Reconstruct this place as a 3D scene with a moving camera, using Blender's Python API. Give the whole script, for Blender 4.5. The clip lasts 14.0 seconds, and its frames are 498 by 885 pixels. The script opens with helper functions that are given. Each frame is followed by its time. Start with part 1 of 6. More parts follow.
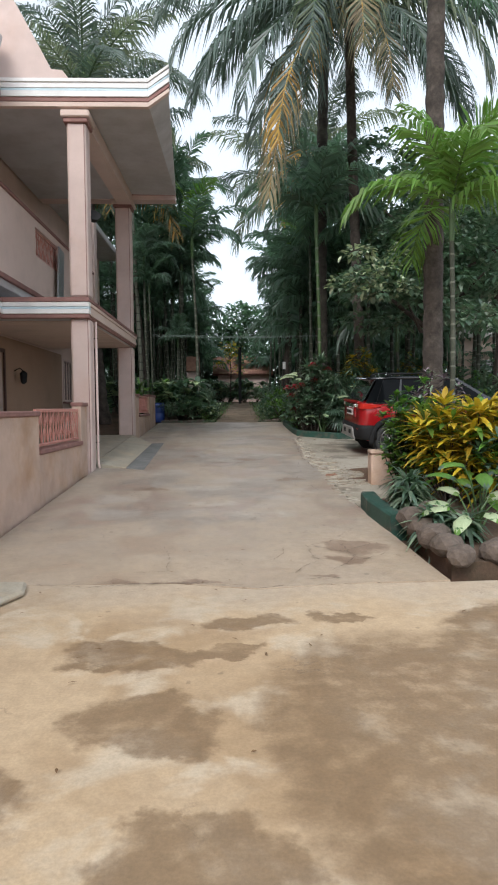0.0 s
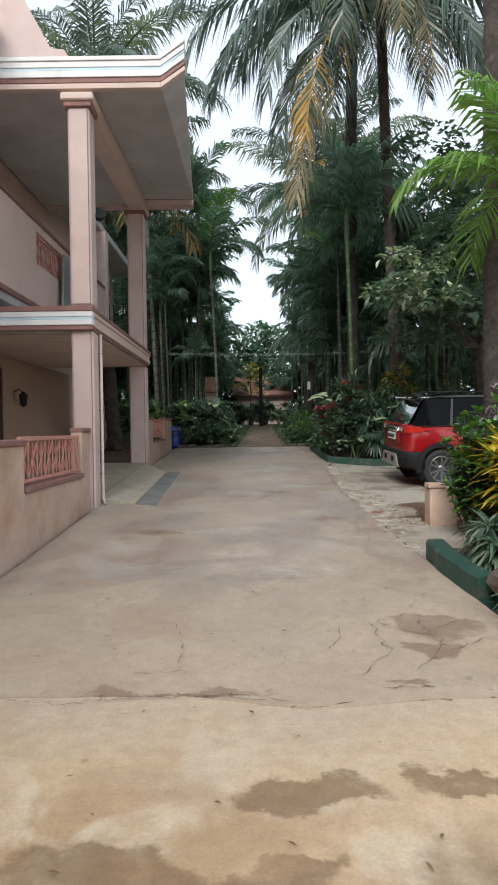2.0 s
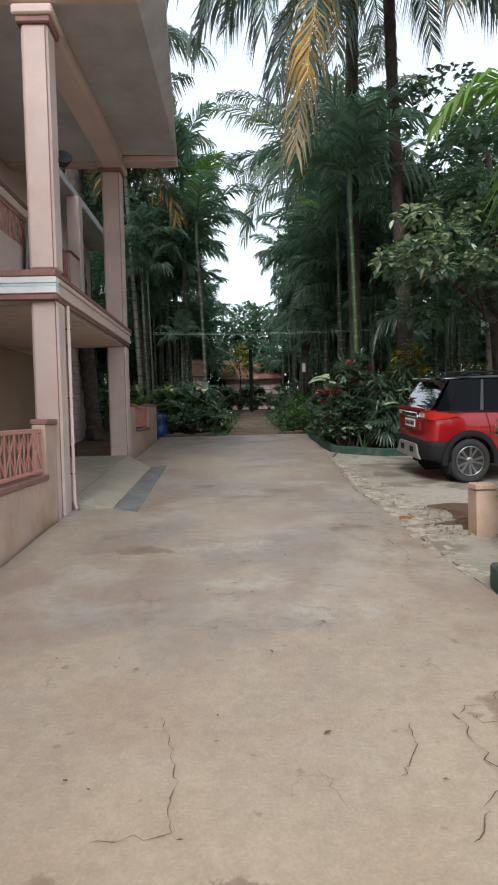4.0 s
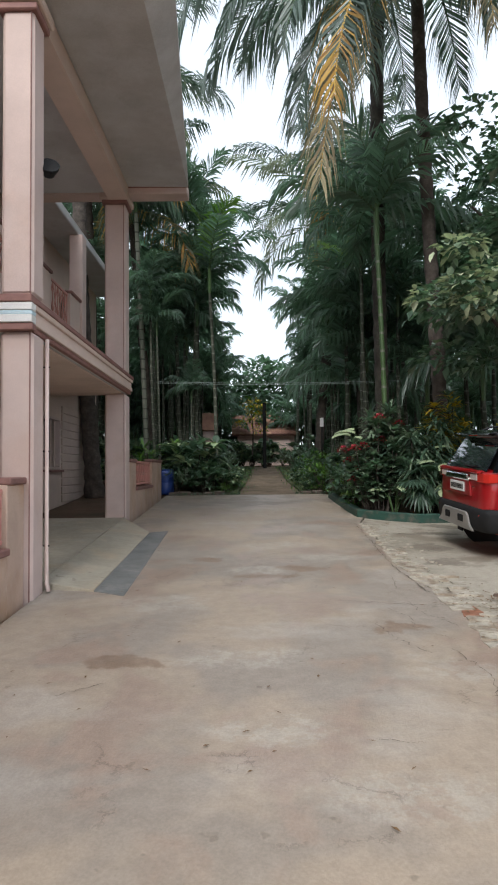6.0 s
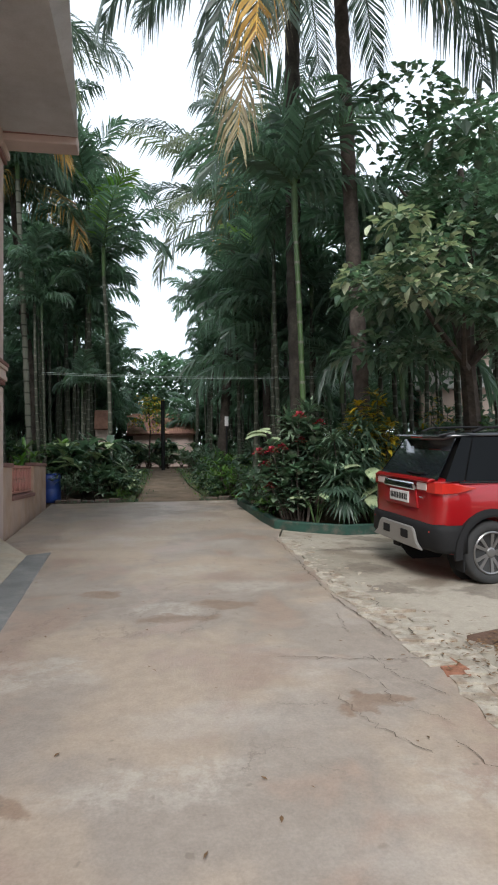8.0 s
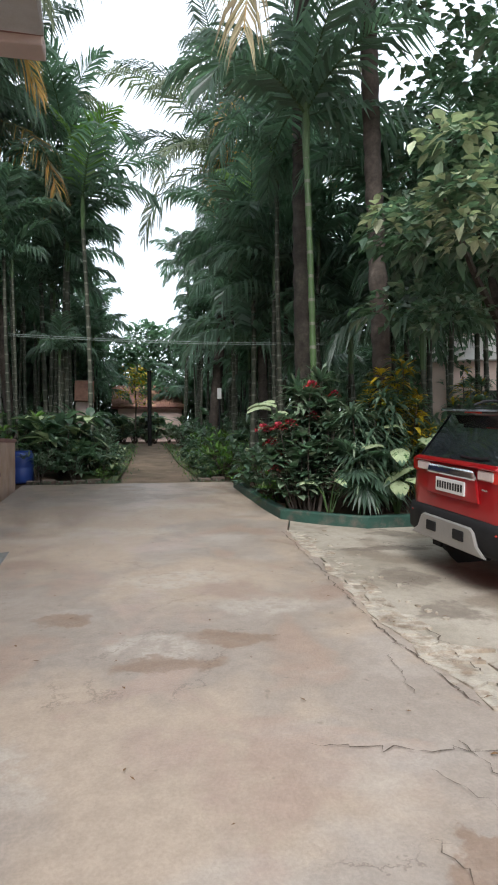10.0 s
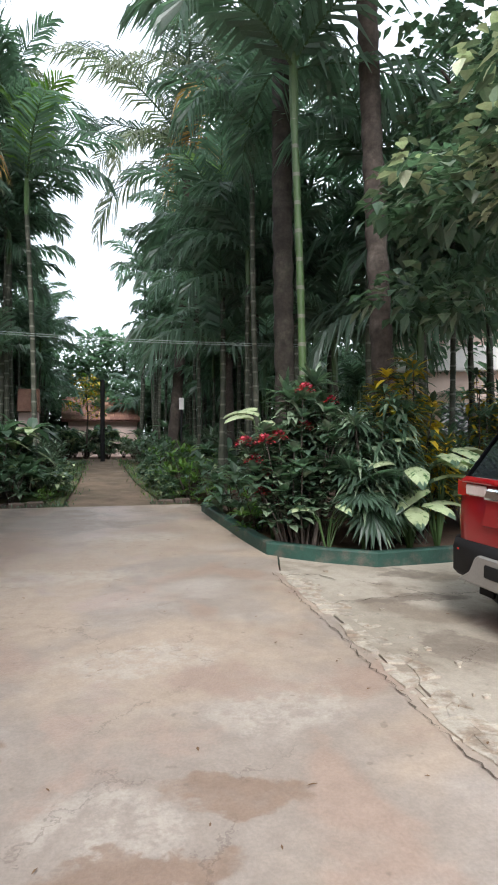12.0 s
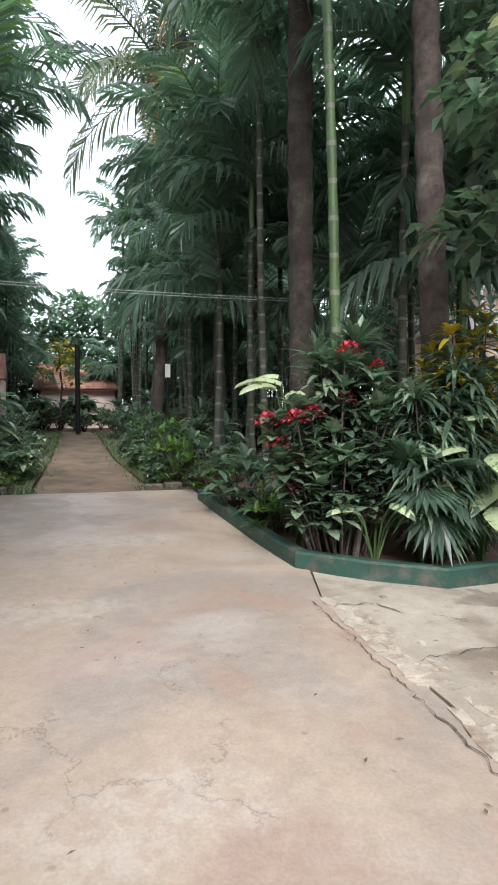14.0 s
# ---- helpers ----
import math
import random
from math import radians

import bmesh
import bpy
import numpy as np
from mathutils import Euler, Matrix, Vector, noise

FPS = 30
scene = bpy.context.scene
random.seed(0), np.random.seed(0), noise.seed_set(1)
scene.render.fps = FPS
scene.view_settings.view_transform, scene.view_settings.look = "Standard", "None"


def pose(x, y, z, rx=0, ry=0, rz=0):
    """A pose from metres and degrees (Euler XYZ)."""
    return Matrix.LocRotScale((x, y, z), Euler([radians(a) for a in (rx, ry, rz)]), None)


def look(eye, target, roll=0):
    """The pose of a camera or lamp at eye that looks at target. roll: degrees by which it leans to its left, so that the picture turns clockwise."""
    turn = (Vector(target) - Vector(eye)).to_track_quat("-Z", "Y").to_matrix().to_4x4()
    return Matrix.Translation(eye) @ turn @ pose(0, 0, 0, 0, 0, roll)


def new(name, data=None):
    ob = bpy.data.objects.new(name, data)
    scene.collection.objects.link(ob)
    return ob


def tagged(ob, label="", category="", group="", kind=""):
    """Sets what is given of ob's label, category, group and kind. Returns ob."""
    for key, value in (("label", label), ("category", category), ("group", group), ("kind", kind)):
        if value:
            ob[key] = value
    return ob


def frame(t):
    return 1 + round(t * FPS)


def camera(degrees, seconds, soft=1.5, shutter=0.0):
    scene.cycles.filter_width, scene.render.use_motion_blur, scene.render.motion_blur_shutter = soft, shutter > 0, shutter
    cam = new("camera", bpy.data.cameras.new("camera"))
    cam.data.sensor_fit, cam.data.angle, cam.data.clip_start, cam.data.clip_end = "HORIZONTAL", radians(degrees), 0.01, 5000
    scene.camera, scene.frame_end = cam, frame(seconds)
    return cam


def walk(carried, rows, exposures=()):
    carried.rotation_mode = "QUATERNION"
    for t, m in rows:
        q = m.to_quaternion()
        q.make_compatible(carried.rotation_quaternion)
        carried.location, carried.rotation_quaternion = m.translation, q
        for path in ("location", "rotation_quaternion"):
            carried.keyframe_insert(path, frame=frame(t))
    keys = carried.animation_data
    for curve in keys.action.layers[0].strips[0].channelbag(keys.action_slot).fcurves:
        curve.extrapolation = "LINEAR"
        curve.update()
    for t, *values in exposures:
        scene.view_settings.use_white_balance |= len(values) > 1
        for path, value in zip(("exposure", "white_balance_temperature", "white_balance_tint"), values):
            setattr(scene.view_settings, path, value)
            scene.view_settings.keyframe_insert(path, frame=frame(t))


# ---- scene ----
cam = camera(43.3, 14.0, soft=2.0)
METRES, EYE, TILT, LEAN, TURN = 12.0, 1.5, 0.0, 0.0, -1.5
ROWS = [
    (0.0, 0.0, 0.0, 0.0, -0.02, -3.08, 0.42),
    (0.5, -0.0019, 0.0379, -0.0013, 2.12, -1.45, -0.17),
    (1.0, -0.0052, 0.0706, 0.0015, -0.18, -0.7, 1.3),
    (1.5, -0.0083, 0.1045, 0.0033, 3.13, 0.22, 0.38),
    (2.0, -0.0146, 0.14, 0.0041, 1.63, -1.05, 0.76),
    (2.5, -0.0197, 0.1727, 0.0047, 2.85, 0.16, 0.0),
    (3.0, -0.0236, 0.2111, 0.0052, 3.47, -1.03, -0.84),
    (3.5, -0.0293, 0.244, 0.008, 0.27, -3.1, 1.49),
    (6.0, -0.0387, 0.4111, 0.0139, 1.44, 2.59, 0.65),
    (6.5, -0.0403, 0.4479, 0.0178, 0.37, 0.47, 0.37),
    (7.0, -0.0468, 0.4792, 0.0126, -0.84, 2.51, 0.1),
    (7.5, -0.0519, 0.5113, 0.0205, -7.66, 4.57, 1.55),
    (8.0, -0.052, 0.5468, 0.0228, -8.13, 2.42, 0.86),
    (10.5, -0.0492, 0.7252, 0.03, -10.4, 0.07, 0.2),
    (11.0, -0.0489, 0.7647, 0.0288, -13.72, 0.07, 1.28),
    (11.5, -0.0509, 0.7993, 0.0369, -15.32, -1.55, 1.44),
    (12.0, -0.0486, 0.8368, 0.0316, -13.44, 1.39, 0.4),
    (12.5, -0.0475, 0.8718, 0.0329, -13.6, 0.11, 1.34),
    (13.0, -0.0466, 0.9097, 0.0377, -13.06, 0.44, 0.55),
    (13.5, -0.0462, 0.9437, 0.0397, -15.71, 0.45, 0.53),
    (14.0, -0.0462, 0.9915, 0.0415, -15.5, -1.4, 0.23),
]
EXPO = [(0.0, -0.25, 6000, 9), (3.0, -0.25, 6000, 9), (6.0, -0.2, 6000, 9), (8.0, -0.05, 6000, 9), (10.5, 0.3, 6000, 11), (12.0, 0.5, 6000, 12), (14.0, 0.72, 6000, 13)]
walk(cam, [(t, pose(0, 0, EYE, TILT, LEAN, TURN) @ pose(METRES * x, METRES * y, METRES * z, 90 + pitch, roll, yaw)) for t, x, y, z, yaw, pitch, roll in ROWS], EXPO)

# ---- light ----
world = bpy.data.worlds.new("sky")
scene.world = world
world.use_nodes = True
wn = world.node_tree.nodes
sky = wn.new("ShaderNodeTexSky")
sky.sky_type, sky.sun_disc = "NISHITA", False
sky.sun_elevation, sky.sun_rotation = radians(41), radians(194)
sky.air_density, sky.dust_density, sky.ozone_density = 1.0, 4.0, 1.0
wn["Background"].inputs["Strength"].default_value = 0.13
cloud = wn.new("ShaderNodeMix")
cloud.data_type = "RGBA"
cloud.inputs[0].default_value = 0.7
cloud.inputs[7].default_value = (13.0, 13.3, 13.6, 1)
world.node_tree.links.new(sky.outputs[0], cloud.inputs[6])
world.node_tree.links.new(cloud.outputs[2], wn["Background"].inputs["Color"])
sun = new("sun", bpy.data.lights.new("sun", "SUN"))
sun.data.energy, sun.data.angle, sun.data.color = 3.0, radians(25), (1.0, 0.95, 0.87)
sun.matrix_world = look((0, 0, 30), (8, 33, 0))


# ---- materials ----
def mat(name, base, rough=0.8, metal=0.0, var=0.25, scale=3.0, bump=0.15, fine=60.0, second=None, mix_at=(0.45, 0.62),
        mix_scale=1.2, spec=0.5, island=0.0, coat=0.0, trans=0.0, objrand=0.0):
    m = bpy.data.materials.new(name)
    m.use_nodes = True
    n, l = m.node_tree.nodes, m.node_tree.links
    b = n["Principled BSDF"]
    b.inputs["Roughness"].default_value, b.inputs["Metallic"].default_value = rough, metal
    b.inputs["Specular IOR Level"].default_value = spec
    b.inputs["Coat Weight"].default_value = coat
    tc = n.new("ShaderNodeTexCoord")

    def noi(s, det=5.0, r=0.6):
        t = n.new("ShaderNodeTexNoise")
        t.inputs["Scale"].default_value, t.inputs["Detail"].default_value, t.inputs["Roughness"].default_value = s, det, r
        l.new(tc.outputs["Object"], t.inputs["Vector"])
        return t

    def mixc(kind, fac, a, c):
        x = n.new("ShaderNodeMix")
        x.data_type, x.blend_type = "RGBA", kind
        for sock, v in ((x.inputs[0], fac), (x.inputs[6], a), (x.inputs[7], c)):
            if hasattr(v, "is_output"):
                l.new(v, sock)
            else:
                sock.default_value = v
        return x.outputs[2]

    def ramp(src, lo, hi, a=0.0, c=1.0):
        r = n.new("ShaderNodeMapRange")
        r.inputs[1].default_value, r.inputs[2].default_value, r.inputs[3].default_value, r.inputs[4].default_value = lo, hi, a, c
        l.new(src, r.inputs[0])
        return r.outputs[0]

    col = (*base, 1)
    if second:
        col = mixc("MIX", ramp(noi(mix_scale, 7, 0.65).outputs[0], *mix_at), col, (*second, 1))
    if var:
        g1 = noi(scale)
        v = ramp(g1.outputs[0], 0.3, 0.7, 1 - var, 1 + var * 0.6)
        g2 = noi(fine, 3)
        v2 = ramp(g2.outputs[0], 0.3, 0.7, 1 - var * 0.5, 1 + var * 0.4)
        mul = n.new("ShaderNodeMath")
        mul.operation = "MULTIPLY"
        l.new(v, mul.inputs[0])
        l.new(v2, mul.inputs[1])
        hs = n.new("ShaderNodeHueSaturation")
        l.new(mul.outputs[0], hs.inputs["Value"])
        if hasattr(col, "is_output"):
            l.new(col, hs.inputs["Color"])
        else:
            hs.inputs["Color"].default_value = col
        col = hs.outputs[0]
    if island or objrand:
        if island:
            src = n.new("ShaderNodeNewGeometry").outputs["Random Per Island"]
        else:
            src = n.new("ShaderNodeObjectInfo").outputs["Random"]
        amt = island or objrand
        hs2 = n.new("ShaderNodeHueSaturation")
        l.new(ramp(src, 0, 1, 1 - amt, 1 + amt), hs2.inputs["Value"])
        l.new(ramp(src, 0, 1, 0.5 - amt * 0.05, 0.5 + amt * 0.03), hs2.inputs["Hue"])
        l.new(col, hs2.inputs["Color"]) if hasattr(col, "is_output") else None
        if not hasattr(col, "is_output"):
            hs2.inputs["Color"].default_value = col
        col = hs2.outputs[0]
    if hasattr(col, "is_output"):
        l.new(col, b.inputs["Base Color"])
    else:
        b.inputs["Base Color"].default_value = col
    if bump:
        bp = n.new("ShaderNodeBump")
        bp.inputs["Strength"].default_value, bp.inputs["Distance"].default_value = bump, 0.01
        l.new(noi(fine, 4).outputs[0], bp.inputs["Height"])
        l.new(bp.outputs[0], b.inputs["Normal"])
    if trans:
        tr = n.new("ShaderNodeBsdfTranslucent")
        ms = n.new("ShaderNodeMixShader")
        ms.inputs[0].default_value = trans
        if hasattr(col, "is_output"):
            l.new(mixc("MULTIPLY", 1.0, col, (1.2, 1.4, 0.95, 1)), tr.inputs[0])
        else:
            tr.inputs[0].default_value = col
        l.new(b.outputs[0], ms.inputs[1])
        l.new(tr.outputs[0], ms.inputs[2])
        l.new(ms.outputs[0], n["Material Output"].inputs[0])
    return m


PINK = mat("pink_plaster", (0.62, 0.49, 0.445), 0.85, var=0.12, scale=1.5, bump=0.2, fine=90, second=(0.57, 0.42, 0.36), mix_at=(0.5, 0.75))
WALLPINK = mat("garden_wall_plaster", (0.56, 0.41, 0.325), 0.85, var=0.18, scale=2.0, bump=0.25, fine=80, second=(0.47, 0.30, 0.19), mix_at=(0.45, 0.7))
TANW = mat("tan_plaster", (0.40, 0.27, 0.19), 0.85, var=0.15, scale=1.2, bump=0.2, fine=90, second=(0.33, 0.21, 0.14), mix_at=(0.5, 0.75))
CREAM = mat("pale_plaster", (0.66, 0.52, 0.45), 0.85, var=0.12, scale=1.2, bump=0.2, fine=90, second=(0.5, 0.38, 0.33), mix_at=(0.55, 0.85))
MAROON = mat("maroon_trim", (0.27, 0.14, 0.12), 0.7, var=0.2, scale=6, bump=0.1)
WHITE = mat("white_paint", (0.78, 0.77, 0.75), 0.6, var=0.12, scale=3, bump=0.05)
BLUEW = mat("pale_blue_paint", (0.52, 0.66, 0.72), 0.6, var=0.12, scale=3, bump=0.05)
SOFFIT = mat("grey_soffit", (0.54, 0.53, 0.53), 0.9, var=0.15, scale=1.0, bump=0.1, second=(0.47, 0.45, 0.44))
RAIL = mat("red_rail_paint", (0.58, 0.27, 0.22), 0.5, var=0.15, bump=0.05)
TILE = mat("clay_tile", (0.29, 0.155, 0.11), 0.85, var=0.3, scale=5, bump=0.3, objrand=0.25)
def paving(name, cols, stains=(), stain_col=(0.1, 0.08, 0.06), rough=(0.5, 0.85), crackle=0.35, blend=None, worn=(), worn_col=(0.43, 0.385, 0.33)):
    """Worn concrete: patches at several sizes, hairline crackle, scaled patches and damp stains (x, y, rx, ry)."""
    m = bpy.data.materials.new(name)
    m.use_nodes = True
    n, l = m.node_tree.nodes, m.node_tree.links
    b = n["Principled BSDF"]
    tc = n.new("ShaderNodeTexCoord")

    def noi(s, det=6.0, r=0.62, dist=0.0):
        t = n.new("ShaderNodeTexNoise")
        t.inputs["Scale"].default_value, t.inputs["Detail"].default_value, t.inputs["Roughness"].default_value, t.inputs["Distortion"].default_value = s, det, r, dist
        l.new(tc.outputs["Object"], t.inputs["Vector"])
        return t

    def rng_(src, a, c, lo=0.0, hi=1.0):
        r = n.new("ShaderNodeMapRange")
        r.interpolation_type = "SMOOTHSTEP"
        for k, v in enumerate((a, c, lo, hi)):
            r.inputs[k + 1].default_value = v
        l.new(src, r.inputs[0])
        return r.outputs[0]

    def mixc(kind, fac, a, c):
        x = n.new("ShaderNodeMix")
        x.data_type, x.blend_type = "RGBA", kind
        for sock, v in ((x.inputs[0], fac), (x.inputs[6], a), (x.inputs[7], c)):
            if hasattr(v, "is_output"):
                l.new(v, sock)
            else:
                sock.default_value = v
        return x.outputs[2]

    def op(kind, a, c):
        x = n.new("ShaderNodeMath")
        x.operation = kind
        for k, v in enumerate((a, c)):
            if hasattr(v, "is_output"):
                l.new(v, x.inputs[k])
            else:
                x.inputs[k].default_value = v
        return x.outputs[0]

    big, mid, fine = noi(0.5, 5, 0.55, 0.3), noi(1.5, 5, 0.55, 0.4), noi(60, 3, 0.6)
    col = mixc("MIX", rng_(big.outputs[0], 0.46, 0.56), (*cols[0], 1), (*cols[1], 1))
    col = mixc("MIX", rng_(mid.outputs[0], 0.50, 0.63), col, (*cols[2], 1))
    streak = n.new("ShaderNodeTexNoise")
    mp = n.new("ShaderNodeMapping")
    mp.inputs["Scale"].default_value = (1.0, 1.7, 1.0)
    l.new(tc.outputs["Object"], mp.inputs[0])
    l.new(mp.outputs[0], streak.inputs["Vector"])
    streak.inputs["Scale"].default_value, streak.inputs["Detail"].default_value = 0.9, 6
    col = mixc("MIX", rng_(streak.outputs[0], 0.52, 0.70, 0, 0.5), col, (*cols[3], 1))
    if blend:
        bx = n.new("ShaderNodeSeparateXYZ")
        l.new(tc.outputs["Object"], bx.inputs[0])
        yy = op("ADD", bx.outputs[1], op("MULTIPLY", noi(1.6, 6, 0.65).outputs[0], 1.6))
        col = mixc("MIX", rng_(yy, blend[0] + 0.8, blend[1] + 0.8, blend[2], blend[3]), col, (*blend[4], 1))
    wet = None
    if worn:
        px = n.new("ShaderNodeSeparateXYZ")
        bend = n.new("ShaderNodeVectorMath")
        bend.operation = "MULTIPLY_ADD"
        bend.inputs[1].default_value = (0.9, 0.9, 0)
        l.new(noi(1.7, 6, 0.65).outputs["Color"], bend.inputs[0])
        l.new(tc.outputs["Object"], bend.inputs[2])
        l.new(bend.outputs[0], px.inputs[0])
        bare = None
        for x, y, rx, ry in worn:
            dx = op("DIVIDE", op("SUBTRACT", px.outputs[0], x + 0.45), rx)
            dy = op("DIVIDE", op("SUBTRACT", px.outputs[1], y + 0.45), ry)
            mk = rng_(op("ADD", op("MULTIPLY", dx, dx), op("MULTIPLY", dy, dy)), 0.3, 1.3, 1.0, 0.0)
            bare = mk if bare is None else op("MAXIMUM", bare, mk)
        bare = op("MULTIPLY", bare, rng_(noi(7, 6, 0.7).outputs[0], 0.42, 0.56, 0.1, 0.6))
        col = mixc("MIX", bare, col, (*worn_col, 1))
    if stains:
        sx = n.new("ShaderNodeSeparateXYZ")
        warp = n.new("ShaderNodeMix")
        warp.data_type = "VECTOR"
        wn_ = noi(2.2, 6, 0.62)
        sub = n.new("ShaderNodeVectorMath")
        sub.operation = "MULTIPLY_ADD"
        sub.inputs[1].default_value = (0.75, 0.75, 0)
        l.new(wn_.outputs["Color"], sub.inputs[0])
        l.new(tc.outputs["Object"], sub.inputs[2])
        l.new(sub.outputs[0], sx.inputs[0])
        for x, y, rx, ry in stains:
            dx = op("DIVIDE", op("SUBTRACT", sx.outputs[0], x + 0.37), rx)
            dy = op("DIVIDE", op("SUBTRACT", sx.outputs[1], y + 0.37), ry)
            d = op("ADD", op("MULTIPLY", dx, dx), op("MULTIPLY", dy, dy))
            mk = rng_(d, 0.7, 1.3, 1.0, 0.0)
            wet = mk if wet is None else op("MAXIMUM", wet, mk)
        wet = op("MULTIPLY", wet, rng_(noi(5, 5, 0.6).outputs[0], 0.3, 0.55, 0.55, 1.0))
        col = mixc("MIX", op("MULTIPLY", wet, 0.8), col, (*stain_col, 1))
    vor = n.new("ShaderNodeTexVoronoi")
    vor.feature = "DISTANCE_TO_EDGE"
    vor.inputs["Scale"].default_value = 1.1
    wv = n.new("ShaderNodeVectorMath")
    wv.operation = "MULTIPLY_ADD"
    wv.inputs[1].default_value = (0.5, 0.5, 0.5)
    l.new(noi(3, 5, 0.7).outputs["Color"], wv.inputs[0])
    l.new(tc.outputs["Object"], wv.inputs[2])
    l.new(wv.outputs[0], vor.inputs["Vector"])
    hair = op("MULTIPLY", rng_(vor.outputs["Distance"], 0.003, 0.012, 1.0, 0.0), rng_(noi(0.8, 3).outputs[0], 0.55, 0.62, 0.0, crackle))
    col = mixc("MIX", hair, col, (0.09, 0.065, 0.05, 1))
    spots = rng_(noi(9, 2, 0.5).outputs[0], 0.70, 0.76, 0.0, 0.5)
    col = mixc("MIX", spots, col, (*[c * 0.45 for c in cols[0]], 1))
    v = op("MULTIPLY", rng_(fine.outputs[0], 0.25, 0.75, 0.91, 1.08), rng_(noi(11, 4, 0.6).outputs[0], 0.3, 0.7, 0.93, 1.06))
    hs = n.new("ShaderNodeHueSaturation")
    l.new(v, hs.inputs["Value"])
    l.new(col, hs.inputs["Color"])
    l.new(hs.outputs[0], b.inputs["Base Color"])
    rg = rng_(mid.outputs[0], 0.35, 0.65, rough[1], rough[0])
    if wet is not None:
        rg = op("SUBTRACT", rg, op("MULTIPLY", wet, 0.05))
    l.new(rg, b.inputs["Roughness"])
    bp = n.new("ShaderNodeBump")
    bp.inputs["Strength"].default_value, bp.inputs["Distance"].default_value = 0.22, 0.012
    l.new(op("SUBTRACT", op("ADD", fine.outputs[0], op("MULTIPLY", noi(9, 6, 0.7).outputs[0], 1.4)), op("MULTIPLY", hair, 3.0)), bp.inputs["Height"])
    l.new(bp.outputs[0], b.inputs["Normal"])
    return m


CONC = paving("driveway_concrete", ((0.36, 0.29, 0.225), (0.29, 0.245, 0.205), (0.33, 0.25, 0.20), (0.40, 0.36, 0.32)),
              ((0.3, 12.66, 0.28, 0.16), (-0.15, 12.25, 0.36, 0.13), (-0.6, 5.36, 0.55, 0.06), (1.25, 6.35, 0.28, 0.22), (0.8, 5.42, 0.16, 0.05), (1.1, 5.95, 0.16, 0.14), (-0.9, 13.2, 0.3, 0.12), (-1.3, 9.6, 0.3, 0.14), (0.9, 10.3, 0.25, 0.12)),
              (0.22, 0.15, 0.105), rough=(0.36, 0.7), crackle=0.35, blend=(5.3, 8.5, 0.75, 0.0, (0.41, 0.315, 0.22)),
              worn=((-0.4, 9.7, 0.6, 0.3), (-0.25, 12.6, 0.35, 0.25), (0.1, 14.2, 0.6, 0.3), (-0.5, 16.5, 0.9, 0.35), (0.3, 18.4, 0.9, 0.35), (0.4, 7.9, 0.5, 0.25), (-0.3, 8.5, 0.4, 0.2), (1.1, 9.4, 0.35, 0.3), (-1.2, 11.2, 0.5, 0.3), (0.7, 13.3, 0.4, 0.25)))
TANC = paving("mottled_tan_concrete", ((0.47, 0.345, 0.215), (0.37, 0.255, 0.145), (0.53, 0.43, 0.31), (0.33, 0.23, 0.14)),
              ((0.95, 2.8, 0.78, 1.25), (1.6, 3.3, 0.75, 0.85), (2.0, 4.3, 0.5, 0.35), (-0.4, 2.95, 0.38, 0.3), (-0.12, 1.95, 0.42, 0.3), (-0.65, 3.75, 0.45, 0.2), (0.1, 4.35, 0.3, 0.14), (0.75, 4.4, 0.2, 0.1), (-1.25, 2.3, 0.4, 0.3), (-0.1, 3.8, 0.25, 0.12)),
              (0.18, 0.112, 0.056), (0.6, 0.92), 0.3, (4.3, 5.2, 0.0, 0.8, (0.43, 0.345, 0.255)))
RAMPC = paving("ramp_cement", ((0.42, 0.37, 0.29), (0.36, 0.32, 0.25), (0.39, 0.32, 0.23), (0.45, 0.41, 0.34)), rough=(0.6, 0.9), crackle=0.1)
GREYSTRIP = mat("dark_cement", (0.17, 0.17, 0.165), 0.8, var=0.3, scale=3, bump=0.3, second=(0.26, 0.25, 0.23), mix_at=(0.5, 0.7), mix_scale=4)
GREYC = paving("parking_concrete", ((0.36, 0.32, 0.26), (0.30, 0.265, 0.21), (0.24, 0.20, 0.155), (0.42, 0.38, 0.32)), ((2.6, 15.1, 0.5, 0.12), (3.3, 12.6, 0.6, 0.3), (2.25, 14.0, 0.22, 0.35), (2.9, 15.9, 0.4, 0.15), (2.2, 12.9, 0.3, 0.2)), (0.17, 0.14, 0.11), (0.7, 0.95), 0.7)
RUBBLE = mat("broken_mortar", (0.43, 0.385, 0.315), 0.9, var=0.3, scale=6, bump=0.6, fine=60, second=(0.30, 0.24, 0.18), mix_at=(0.5, 0.6), mix_scale=5)
PATH = mat("path_earth", (0.20, 0.145, 0.10), 0.95, var=0.3, scale=2.5, bump=0.6, fine=40, second=(0.13, 0.10, 0.065), mix_scale=1.5)
SOIL = mat("red_soil", (0.15, 0.085, 0.055), 0.95, var=0.4, scale=2, bump=0.8, fine=30, second=(0.07, 0.05, 0.03), mix_scale=1.0)
MOSS = mat("mossy_verge", (0.07, 0.10, 0.03), 0.95, var=0.4, scale=4, bump=0.9, fine=40, second=(0.11, 0.09, 0.045), mix_scale=2)
GREENP = mat("green_painted_kerb", (0.02, 0.065, 0.048), 0.6, var=0.3, scale=4, bump=0.3, second=(0.10, 0.095, 0.075), mix_at=(0.5, 0.68), mix_scale=5)
